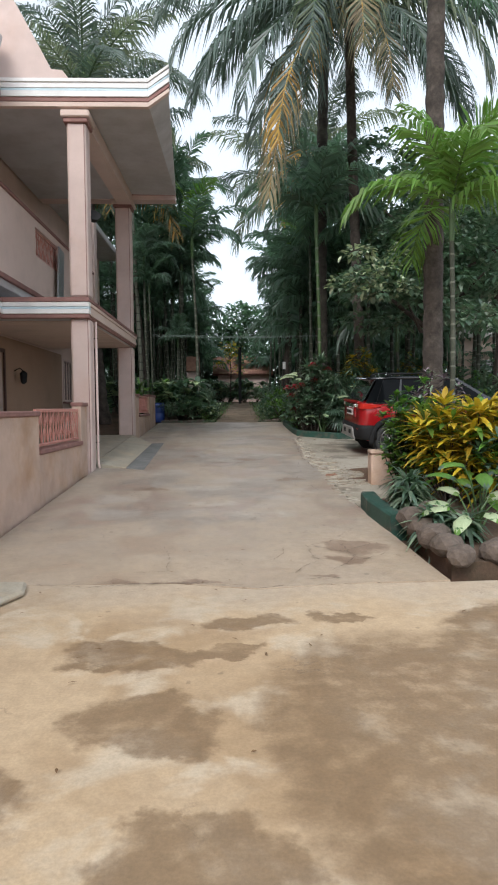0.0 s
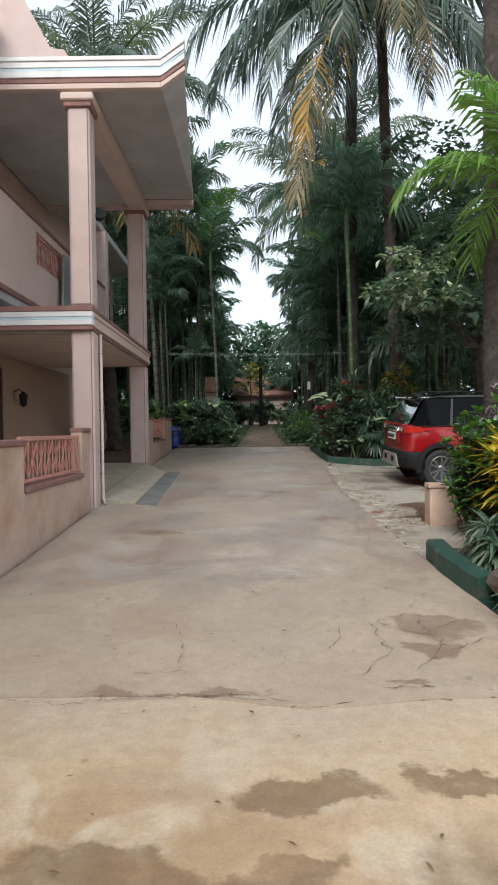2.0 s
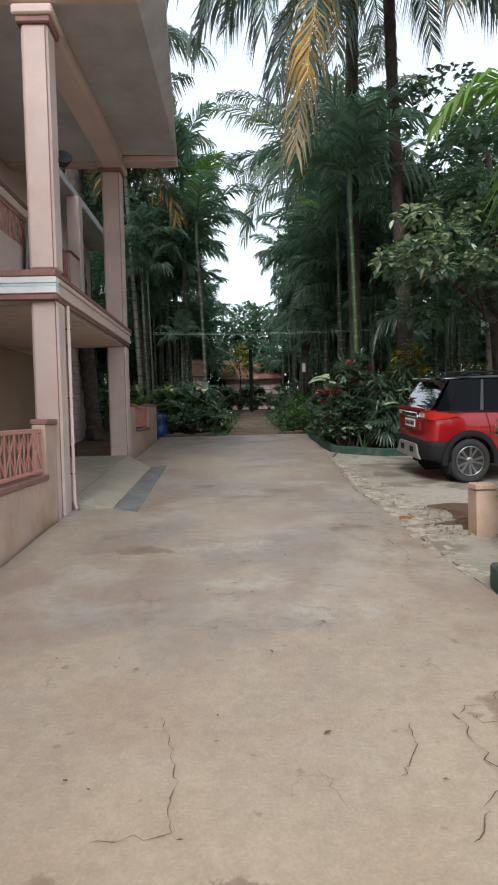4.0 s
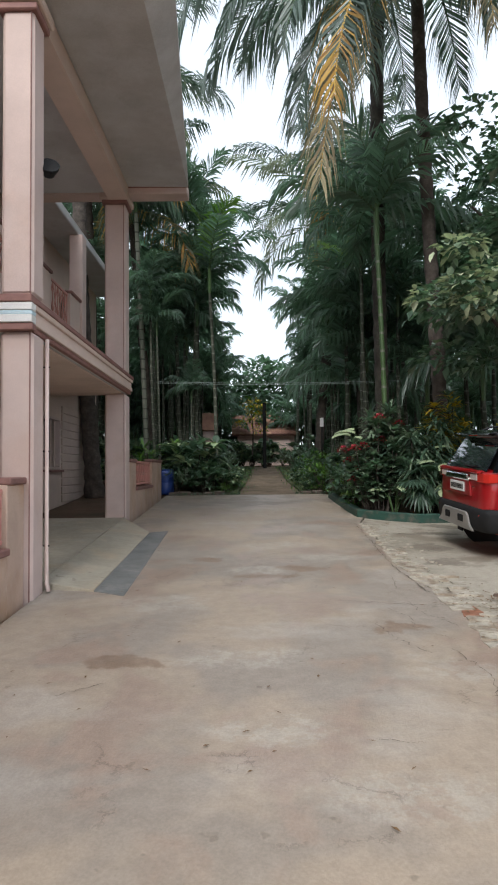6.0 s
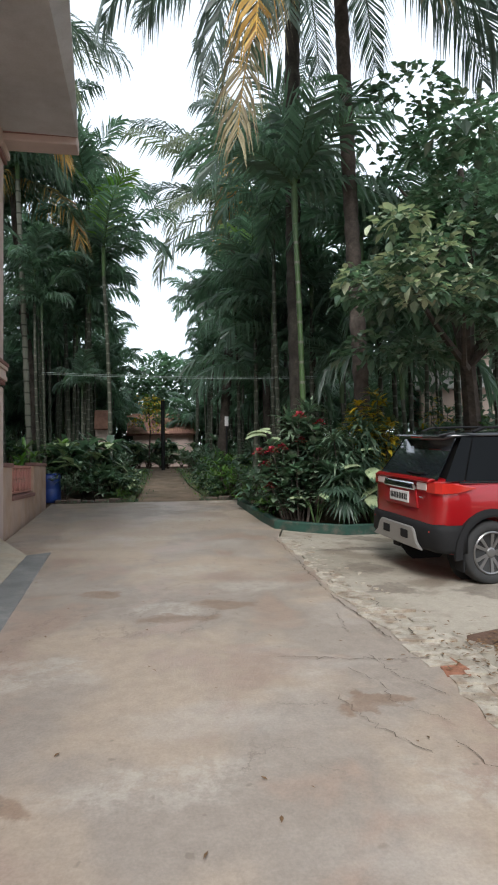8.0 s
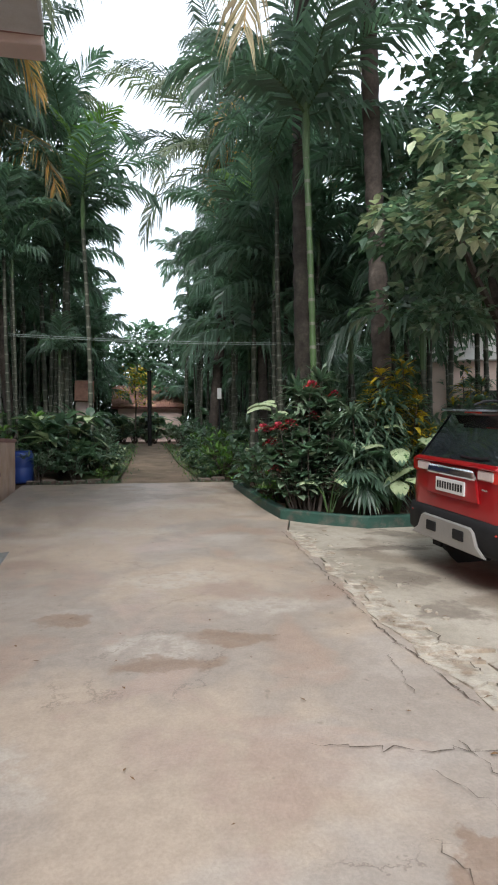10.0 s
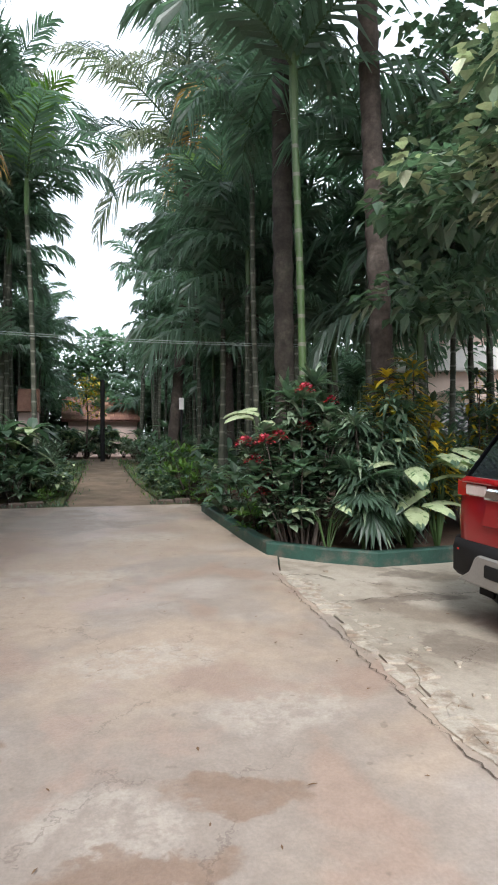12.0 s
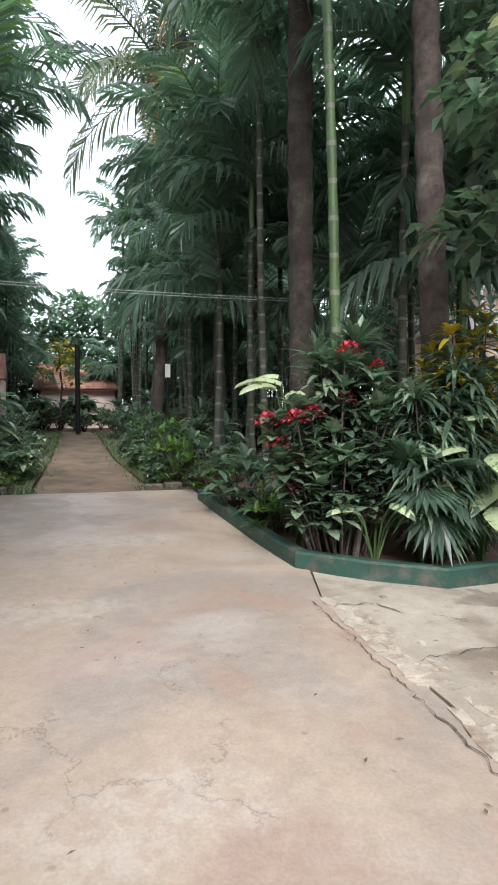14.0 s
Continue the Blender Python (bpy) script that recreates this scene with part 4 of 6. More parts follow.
palm("coconut_palm", coco_l, -5.4, 25.5, *COCO_T[1], COCO[2], rot=140, scale=1.15)
palm("coconut_palm", coco_l, 3.9, 28.0, *COCO_T[1], COCO[1], rot=20)
palm("coconut_palm", coco_l, 2.4, 30.0, *COCO_T[2], COCO[2], rot=250, scale=1.2)
LEAN_T = trunk_mesh("leaning_trunk", 11.0, 0.24, 0.17, (-0.4, -0.2), 0.22, [BARK, BARK], 99, 12, 0.2)
palm("coconut_palm", "coconut palm with a dark trunk growing beside the house", -4.5, 22.0, *LEAN_T, COCO[2], rot=0)
NEAR_T = trunk_mesh("areca_trunk", 8.3, 0.19, 0.15, (0.0, 0.0), 0.24, [BARK, BARK], 101, 12, 0.04)
BIGC = areca_crown(130, 11, 3.0, leaf=0.8, young=1)
palm("palm_tree", "palm with a stout ringed trunk and feathery fronds", 3.6, 11.2, *NEAR_T, BIGC, rot=30)
palm("palm_tree", "young palm with broad feathery yellow-green fronds", 3.36, 9.6, *ARECA_TRUNKS[3], areca_crown(132, 12, 2.3, [FROND_L, GREENSTEM, FROND], 0.85, young=0), rot=10, scale=0.74)

areca_l = "slender areca palm with a ringed stem and feathery crown"
G = "areca palms of the grove"
SINGLE = [(-1.34, 24.9, 0, 6, 1.0), (-2.3, 26.2, 1, 3, 1.12), (2.35, 22.4, 3, 6, 0.95), (2.75, 21.4, 3, 4, 0.8), (3.65, 21.2, 3, 0, 0.9), (2.2, 23.9, 0, 1, 0.75), (2.7, 20.6, 1, 2, 0.85), (4.3, 19.5, 3, 4, 1.0), (5.4, 19.0, 1, 0, 0.8)]
for x, y, ti, ci, sc in SINGLE:
    palm("areca_palm", areca_l, x, y, *ARECA_TRUNKS[ti], ARECA_CROWNS[ci], rot=rng.uniform(0, 360), scale=sc, group=G)
STEM_T = trunk_mesh("green_trunk", 5.6, 0.058, 0.048, (-0.05, 0.1), 0.36, [GREENSTEM, PALE], 111, 9, 0.03)
palm("areca_palm", "areca palm with a bright green stem ringed with pale scars", 2.5, 17.8, *STEM_T, areca_crown(131, 11, 2.6, leaf=0.8, young=0), rot=70, group=G)
for k in range(165):
    left = k % 2
    y = rng.uniform(22.8, 42)
    x = -rng.uniform(1.5, 10) if left else rng.uniform(2.3, 12.5)
    if not left and y < 27 and rng.random() < 0.45:
        continue
    if y < 24.5 and abs(x) < 2.6 or not left and y < 30 and x < 2.9:
        continue
    if left and x < -4.5 and y < 25:
        continue
    palm("areca_palm", areca_l, x, y, *ARECA_TRUNKS[rng.randrange(5)], ARECA_CROWNS[rng.randrange(6)], rot=rng.uniform(0, 360), scale=rng.uniform(0.5, 1.08), group=G)

LOW_T = [trunk_mesh("areca_trunk", h, 0.06, 0.045, (0.1, 0.05), 0.25, [ARECA, PALE], 150 + i, 7, 0.04) for i, h in enumerate((1.6, 2.4, 3.3))]
rg2 = random.Random(15)
for k in range(96):
    y = rg2.uniform(30 if k % 2 else 27, 45)
    x = -rg2.uniform(1.9, 10.5) if k % 2 else rg2.uniform(2.5, 12.5)
    if x < -4.2 and y < 25.5:
        continue
    palm("areca_palm", "young areca palm with a low feathery crown", x, y, *LOW_T[k % 3], ARECA_CROWNS[rg2.randrange(6)], rot=rg2.uniform(0, 360), scale=rg2.uniform(0.8, 1.2), group=G)
for x, y, ti, sc in ((2.9, 22.4, 2, 1.0), (4.4, 21.0, 1, 1.0), (5.8, 20.3, 2, 1.1), (7.0, 19.8, 2, 1.1), (2.6, 22.8, 1, 1.0), (5.2, 19.3, 1, 1.0), (6.3, 19.0, 2, 1.0), (5.6, 21.5, 2, 1.2), (7.5, 21.2, 2, 1.2), (8.6, 22.5, 2, 1.4), (4.9, 23, 2, 1.2), (6.4, 22.5, 2, 1.3), (8.2, 20.8, 2, 1.3)):
    palm("areca_palm", "young areca palm with a low feathery crown", x, y, *LOW_T[ti], ARECA_CROWNS[rg2.randrange(6)], rot=rg2.uniform(0, 360), scale=sc, group=G)


def leaf_cloud(name, clumps, per, leaf, width, mats, seed, droop=0.4, weights=(1,), lo=-0.4):
    """Leaves in uneven clumps: each clump is (centre, radii)."""
    r = random.Random(seed)
    s = Soup()
    for c, rad in clumps:
        c = Vector(c)
        for k in range(per):
            d = rand_dir(r, lo, 1.0)
            q = c + Vector((d.x * rad[0], d.y * rad[1], d.z * rad[2])) * r.uniform(0.55, 1.0)
            out = (d + rand_dir(r, -0.6, 0.4) * 0.8).normalized()
            blade(s, q, out, leaf * r.uniform(0.6, 1.15), width * r.uniform(0.7, 1.1), droop * r.uniform(0.3, 1.3), r.choices(range(len(weights)), weights)[0], n=(3 if leaf < 0.2 else 2))
    return s.mesh(name, mats)


def cluster(r, centre, size, n, rad):
    return [((centre[0] + r.uniform(-1, 1) * size[0], centre[1] + r.uniform(-1, 1) * size[1], centre[2] + r.uniform(-1, 1) * size[2]), (rad * r.uniform(0.7, 1.3), rad * r.uniform(0.7, 1.3), rad * r.uniform(0.5, 0.9))) for _ in range(n)]


# broad-leaved tree above the car
tree = thing("broadleaf_tree", "broad-leaved tree with large dull green leaves", "tree", pose(5.6, 17.6, gz(17.6)))
limbs = tube([(0, 0, -0.1), (0.1, -0.1, 1.6), (-0.1, -0.3, 3.0), (-0.3, -0.8, 4.4), (-0.5, -1.0, 6.2)], [0.2, 0.17, 0.14, 0.1, 0.05])
for tip in ((-2.6, -3.0, 3.8), (-1.0, -2.4, 5.2), (1.6, -1.0, 5.0), (-1.5, -0.6, 6.0), (0.6, -2.2, 4.0), (1.0, 1.0, 5.6), (-1.4, -2.6, 3.2)):
    tube([(-0.1, -0.3, 2.8), (tip[0] * 0.5, tip[1] * 0.5, tip[2] - 0.5), tip], [0.08, 0.05, 0.02], 6, limbs)
part("trunk", limbs, BARK, tree)
rr = random.Random(5)
cl = [c for c in cluster(rr, (-0.4, -2.0, 4.4), (2.1, 1.0, 1.6), 52, 0.6) if c[0][0] > -1.5 or c[0][2] < 4.1] + cluster(rr, (0.2, -0.3, 6.4), (1.7, 1.0, 1.2), 20, 0.75)
new("crown", leaf_cloud("broad_crown", cl, 105, 0.20, 0.155, [LEAF, LEAF_P], 6, 0.5, (3, 1))).parent = tree
new("crown", leaf_cloud("pale_spray", cluster(rr, (-2.1, -3.1, 3.75), (0.95, 0.45, 0.5), 16, 0.3), 44, 0.165, 0.125, [LEAF, LEAF_P, LEAF_W], 7, 0.4, (1, 1, 1.6))).parent = tree
tree2 = thing("broadleaf_tree", "dark broad-leaved tree behind the car", "tree", pose(8.2, 19.5, gz(19.5)))
part("trunk", tube([(0, 0, -0.1), (0.1, -0.2, 2.5), (-0.2, -0.3, 5.5)], [0.18, 0.14, 0.06]), BARK, tree2)
new("crown", leaf_cloud("dark_crown", cluster(rr, (0.3, 0, 4.8), (2.0, 1.4, 1.8), 22, 0.85), 80, 0.24, 0.15, [LEAF, FROND], 17, 0.4, (2, 1))).parent = tree2

# far woods behind the grove
rr = random.Random(8)
far = []
for k in range(210):
    x = rr.uniform(-34, 36)
    y = 48 + rr.uniform(0, 10) - abs(x) * 0.15
    top = 8.2 + 0.16 * abs(x - 0.6) if abs(x - 0.6) > 1.2 else 7.6
    far.append(((x, y, rr.uniform(1.5, top)), (rr.uniform(1.2, 2.2), 1.2, rr.uniform(1.0, 1.8))))
for k in range(40):
    x = rr.uniform(-4.5, 6)
    far.append(((x, 47 + rr.uniform(0, 3), rr.uniform(4.6, 8.6)), (1.1, 0.9, 1.0)))
for k in range(70):
    far.append(((rr.uniform(-13, 13), rr.uniform(45.5, 48), rr.uniform(2.2, 4.8)), (1.2, 0.9, 1.0)))
woods = tagged(new("far_woods", leaf_cloud("far_woods", far, 120, 0.55, 0.3, [LEAF, FROND], 9, 0.4, (1, 1))), "dense dark green trees behind the palm grove", "trees", kind="stuff")
side = []
for k in range(80):
    s0 = rr.choice((-1, 1))
    x = s0 * rr.uniform(8.5, 15) if s0 > 0 else -rr.uniform(6.5, 14)
    y = rr.uniform(25 if s0 < 0 else 20, 46)
    if s0 > 0 and y < 26 and x > 9.5 and rr.random() < 0.3:
        continue
    side.append(((x, y, gz(y) + rr.uniform(0.5, 7.0)), (1.4, 1.4, 1.4)))
tagged(new("side_woods", leaf_cloud("side_woods", side, 110, 0.45, 0.25, [LEAF, FROND], 10, 0.4, (1, 1))), "dense undergrowth and trees beside the grove", "trees", kind="stuff")


# ---- the parked car ----
def loft(rings, closed=True, caps=True):
    b = bmesh.new()
    vs = [[b.verts.new(p) for p in r] for r in rings]
    n = len(rings[0])
    for a, c in zip(vs, vs[1:]):
        for k in range(n if closed else n - 1):
            b.faces.new((a[k], a[(k + 1) % n], c[(k + 1) % n], c[k]))
    if caps:
        b.faces.new(list(reversed(vs[0])))
        b.faces.new(vs[-1])
    bmesh.ops.recalc_face_normals(b, faces=b.faces)
    return b


def cut(ob, cutters):
    """Takes the cutters out of the mesh of ob and deletes them."""
    for c in cutters:
        m = ob.modifiers.new("cut", "BOOLEAN")
        m.operation, m.object, m.solver = "DIFFERENCE", c, "EXACT"
    bpy.context.view_layer.update()
    me = bpy.data.meshes.new_from_object(ob.evaluated_get(bpy.context.evaluated_depsgraph_get()))
    ob.modifiers.clear()
    old = ob.data
    ob.data = me
    bpy.data.meshes.remove(old)
    for c in cutters:
        bpy.data.objects.remove(c)


def car_section(x, w, z0, zt, crown):
    half = [(w * 0.90, z0), (w * 0.965, z0 + 0.10), (w * 0.985, 0.62), (w * 1.0, 0.80), (w * 0.985, 0.93), (w * 0.955, zt - 0.045), (w * 0.90, zt - 0.008), (w * 0.5, zt + crown)]
    return [(x, -y, z) for y, z in half] + [(x, y, z) for y, z in reversed(half)]


car = thing("car", "red compact SUV with a black roof parked on the concrete apron", "car", pose(2.57, 13.74, gz(13.74) - 0.002, 0, 0, 2.0) @ pose(0, 0, 0, 3.6, 0, 0) @ Matrix.Diagonal((0.97, 1, 1.045, 1)))
body = part("body", loft([car_section(*a) for a in ((0.03, 0.66, 0.40, 1.02, 0.01), (0.045, 0.76, 0.38, 1.05, 0.01), (0.075, 0.81, 0.37, 1.07, 0.012), (0.12, 0.842, 0.35, 1.082, 0.015), (0.20, 0.866, 0.32, 1.087, 0.018), (0.32, 0.882, 0.30, 1.09, 0.02), (0.7, 0.893, 0.28, 1.085, 0.02), (1.3, 0.895, 0.27, 1.07, 0.02),
                                              (2.0, 0.895, 0.27, 1.06, 0.02), (2.8, 0.89, 0.28, 1.04, 0.03), (3.2, 0.885, 0.3, 1.03, 0.05), (3.7, 0.86, 0.32, 0.98, 0.05), (3.9, 0.80, 0.36, 0.90, 0.03), (3.96, 0.70, 0.42, 0.82, 0.02))]), RED, car, "glossy red paint", True)
AX = (0.68, 3.2)
cutters = []
for x in AX:
    for sy in (-1, 1):
        c = part("cutter", lathe([(0.385, -0.16), (0.385, 0.30)], 36), RED)
        c.matrix_world = car.matrix_basis @ pose(x, sy * 0.80, 0.335, 90, 0, 0) if sy < 0 else car.matrix_basis @ pose(x, sy * 0.80, 0.335, -90, 0, 0)
        cutters.append(c)
bpy.context.view_layer.update()
cut(body, cutters)
me = body.data
me.polygons.foreach_set("use_smooth", [abs(p.normal.y) < 0.98 or True for p in me.polygons])
mod = body.modifiers.new("edges", "EDGE_SPLIT")
mod.split_angle = radians(48)
for x in AX:
    for sy in (-1, 1):
        rings = []
        for k in range(17):
            a = radians(-8 + 196 * k / 16)
            ca, sa = math.cos(a), math.sin(a)
            rings.append([(x + r * ca, sy * y, 0.335 + r * sa) for r, y in ((0.375, 0.78), (0.375, 0.915), (0.40, 0.92), (0.455, 0.912), (0.462, 0.87))])
        part("wheel_arch", loft(rings, closed=True), PLASTIC, car, "black plastic wheel arch", False)
        part("well", loft([[(x + r * math.cos(2 * math.pi * k / 24), sy * y, 0.335 + r * math.sin(2 * math.pi * k / 24)) for k in range(24)] for r, y in ((0.39, 0.60), (0.39, 0.61))]), INK, car)
        wheel = new("wheel")
        wheel.parent = car
        wheel.matrix_basis = pose(x, sy * 0.79, 0.332, 90 if sy < 0 else -90, 0, 0)
        part("tyre", lathe([(0.20, -0.10), (0.30, -0.105), (0.325, -0.085), (0.332, -0.04), (0.332, 0.04), (0.325, 0.085), (0.30, 0.105), (0.235, 0.10), (0.225, 0.07)], 36), RUBBER, wheel, "black tyre", True)
        part("rim", lathe([(0.228, -0.06), (0.228, 0.09), (0.215, 0.098), (0.205, 0.085), (0.20, 0.03), (0.05, 0.02), (0.02, 0.02)], 36), PLASTIC, wheel, "dark rim barrel", True)
        part("rim_edge", loft([[((0.215 + dr * math.cos(q)) * math.cos(a), (0.215 + dr * math.cos(q)) * math.sin(a), 0.095 + dr * math.sin(q)) for q, dr in ((0, 0.012), (1.57, 0.01), (3.14, 0.012), (4.71, 0.01))] for a in [2 * math.pi * k / 36 for k in range(37)]], caps=False), ALLOY, wheel)
        for k in range(5):
            for sgn in (-1, 1):
                a = 2 * math.pi * k / 5 + sgn * 0.17
                a2 = 2 * math.pi * k / 5 + sgn * 0.24
                b = bmesh.new()
                ring0 = [Vector((0.05 * math.cos(a), 0.05 * math.sin(a), 0)), Vector((0.208 * math.cos(a2), 0.208 * math.sin(a2), 0))]
                sd = Vector((-math.sin(a), math.cos(a), 0))
                vs = [b.verts.new(p + sd * s * w2 + Vector((0, 0, zz))) for p, w2, zt2 in ((ring0[0], 0.014, 0.075), (ring0[1], 0.02, 0.09)) for s, zz in ((-1, 0.04), (1, 0.04), (1, zt2), (-1, zt2))]
                for f in ((0, 1, 5, 4), (1, 2, 6, 5), (2, 3, 7, 6), (3, 0, 4, 7), (3, 2, 1, 0), (4, 5, 6, 7)):
                    b.faces.new([vs[i] for i in f])
                part("spoke", b, ALLOY, wheel)
        part("hub", lathe([(0.055, 0.04), (0.055, 0.078), (0.04, 0.086), (0.005, 0.088)], 14), ALLOY, wheel)
# greenhouse: glass panes, pillars, roof
def quad(name, pts, material, label="", t=0.012):
    """A pane through four points, given thickness."""
    p = [Vector(q) for q in pts]
    nrm = (p[1] - p[0]).cross(p[3] - p[0]).normalized() * t
    return mesh_ob(name, p + [q - nrm for q in p], [(0, 1, 2, 3), (7, 6, 5, 4), (0, 4, 5, 1), (1, 5, 6, 2), (2, 6, 7, 3), (3, 7, 4, 0)], material, car, label)


def gh(x, s, up):
    """A point of the greenhouse: up 0 at the belt, 1 at the roof."""
    return (x, s * (0.845 - 0.165 * up), 1.07 + 0.47 * up)


part("glasshouse_core", loft([[(0.22, -0.78, 1.06), (0.22, 0.78, 1.06), (2.85, 0.78, 1.06), (2.85, -0.78, 1.06)], [(0.52, -0.63, 1.55), (0.52, 0.63, 1.55), (2.05, 0.63, 1.55), (2.05, -0.63, 1.55)]]), INK, car)
quad("rear_window", [(0.10, 0.72, 1.085), (0.10, -0.72, 1.085), (0.40, -0.60, 1.53), (0.40, 0.60, 1.53)], TINT, "dark tinted rear window")
quad("windscreen", [(3.02, -0.74, 1.06), (3.02, 0.74, 1.06), (2.18, 0.62, 1.54), (2.18, -0.62, 1.54)], TINT, "dark tinted windscreen")
for s in (-1, 1):
    def sq(name, xs, m, label=""):
        pts = [gh(xs[0], s, 0.02), gh(xs[1], s, 0.02), gh(xs[2], s, 0.97), gh(xs[3], s, 0.97)]
        return quad(name, pts if s < 0 else [pts[1], pts[0], pts[3], pts[2]], m, label)
    sq("rear_pillar", (0.14, 0.36, 0.55, 0.42), GLASS, "black rear pillar")
    sq("side_window", (0.38, 0.83, 0.90, 0.57), GLASS, "dark tinted side window")
    sq("pillar", (0.845, 0.90, 0.955, 0.915), BLACKP)
    sq("side_window", (0.915, 1.72, 1.66, 0.97), GLASS, "dark tinted side window")
    sq("pillar", (1.73, 1.80, 1.73, 1.67), BLACKP)
    sq("side_window", (1.815, 2.85, 2.10, 1.745), GLASS, "dark tinted side window")
    sq("front_pillar", (2.86, 3.0, 2.2, 2.11), BLACKP)
    part("window_trim", tube([gh(0.3, s * 1.012, -0.01), gh(1.4, s * 1.012, -0.01), gh(2.95, s * 1.012, -0.02)], 0.011, 6), PLASTIC, car)
    part("roof_rail", tube([(0.62, s * 0.60, 1.585), (0.75, s * 0.60, 1.63), (1.3, s * 0.60, 1.64), (1.95, s * 0.60, 1.63), (2.1, s * 0.60, 1.575)], 0.016, 6), PLASTIC, car, "black roof rail")
    # tail lamps wrap round the corner
    part("tail_lamp", loft([[(x0, s * y, 1.055 - dz), (x0 + 0.05, s * y, 1.055 - dz), (x0 + 0.05, s * y, 0.955 + dz), (x0, s * y, 0.955 + dz)] for x0, y, dz in ((0.012, 0.64, 0.0), (0.035, 0.79, -0.005), (0.085, 0.862, -0.005), (0.21, 0.885, 0.002), (0.42, 0.892, 0.045))]), LAMPRED, car, "red tail lamp")
    part("tail_lamp_lens", box(0.006, 0.03, min(s * 0.42, s * 0.655), max(s * 0.42, s * 0.655), 0.965, 1.045, 0.01), LAMPCLR, car, "clear tail lamp lens")
    part("reflector", box(0.0, 0.02, min(s * 0.6, s * 0.74), max(s * 0.6, s * 0.74), 0.535, 0.56, 0.006), LAMPRED, car)
    part("sill", box(1.14, 2.84, min(s * 0.86, s * 0.905), max(s * 0.86, s * 0.905), 0.26, 0.42, 0.02), PLASTIC, car, "black plastic sill")
    part("mud_flap", box(0.335, 0.36, min(s * 0.70, s * 0.88), max(s * 0.70, s * 0.88), 0.14, 0.40, 0.006), PLASTIC, car)
    part("door_seam", tube([(1.02, s * 0.899, 0.45), (0.99, s * 0.905, 0.8), (0.93, s * 0.872, 1.04)], 0.004, 4), INK, car)
    part("door_seam", tube([(1.80, s * 0.899, 0.40), (1.80, s * 0.906, 0.8), (1.80, s * 0.873, 1.03)], 0.004, 4), INK, car)
    part("door_handle", tube([(1.1, s * 0.90, 0.93), (1.13, s * 0.93, 0.935), (1.27, s * 0.93, 0.935), (1.3, s * 0.90, 0.93)], 0.013, 6), CHROME, car)
    part("wing_mirror", loft([[(2.6 + 0.08 * math.cos(a) * k, s * y, 1.12 + 0.07 * math.sin(a) * k) for a in [math.pi * 2 * j / 10 for j in range(10)]] for y, k in ((0.86, 0.4), (0.92, 1.0), (1.02, 0.9), (1.05, 0.4))]), BLACKP, car, "black wing mirror", True)
    part("headlamp", box(3.70, 3.92, min(s * 0.5, s * 0.82), max(s * 0.5, s * 0.82), 0.76, 0.9, 0.03), LAMPCLR, car)
part("roof", loft([[(x, -w, z - 0.05), (x, -w, z - 0.012), (x, -w * 0.8, z + 0.008), (x, 0, z + 0.02), (x, w * 0.8, z + 0.008), (x, w, z - 0.012), (x, w, z - 0.05)] for x, w, z in ((0.27, 0.54, 1.545), (0.36, 0.60, 1.565), (0.6, 0.665, 1.575), (1.2, 0.68, 1.585), (1.9, 0.67, 1.575), (2.22, 0.62, 1.55))]), BLACKP, car, "glossy black roof", True)
part("spoiler", prism([(0.20, 1.53), (0.42, 1.565), (0.42, 1.59), (0.22, 1.555)], "y", -0.56, 0.56, 0.006), BLACKP, car, "black roof spoiler")
part("stop_lamp", box(0.215, 0.235, -0.13, 0.13, 1.515, 1.53, 0.003), LAMPRED, car)
part("antenna", tube([(0.55, 0, 1.59), (0.42, 0, 1.70)], 0.006, 5), PLASTIC, car)
part("wiper", tube([(0.12, 0.02, 1.13), (0.10, -0.25, 1.13), (0.115, -0.42, 1.14)], 0.010, 5), PLASTIC, car)
# rear bumper and plate
part("bumper", loft([[(x, s * w, z) for x, w, s, z in ((0.50 if abs(t) == 1 else 0.02 + 0.10 * abs(t) ** 4 - 0.045, 1, 1, 0),)] * 0 + [(bx - o, by, bz) for o, bz in ((0.0, 0.34), (0.045, 0.38), (0.05, 0.56), (0.03, 0.62), (-0.02, 0.63), (-0.02, 0.34))] for t, bx, by in ((-1, 0.36, -0.895), (-0.9, 0.14, -0.885), (-0.8, 0.06, -0.80), (-0.5, 0.025, -0.5), (0, 0.015, 0.0), (0.5, 0.025, 0.5), (0.8, 0.06, 0.80), (0.9, 0.14, 0.885), (1, 0.36, 0.895))]), PLASTIC, car, "black plastic rear bumper", True)
part("skid_plate", prism([(-0.66, 0.34), (0.66, 0.34), (0.52, 0.42), (0.46, 0.53), (0.41, 0.56), (-0.41, 0.56), (-0.46, 0.53), (-0.52, 0.42)], "x", -0.055, -0.02, 0.012), SILVER, car, "silver skid plate")
for s in (-1, 1):
    part("skid_inset", box(-0.062, -0.05, s * 0.24 - 0.09, s * 0.24 + 0.09, 0.42, 0.51, 0.01), PLASTIC, car)
plate = part("number_plate", box(-0.012, 0.004, -0.25, 0.25, 0.80, 0.925, 0.004), PLATE, car, "white number plate")
for k in range(10):
    part("character", box(-0.0155, -0.0125, 0.205 - 0.0455 * k - 0.014, 0.205 - 0.0455 * k + 0.014, 0.83, 0.895, 0.0), INK, plate)
part("plate_recess", prism([(-0.45, 0.76), (0.45, 0.76), (0.40, 0.955), (-0.40, 0.955)], "x", 0.003, 0.03, 0.008), RED, car)
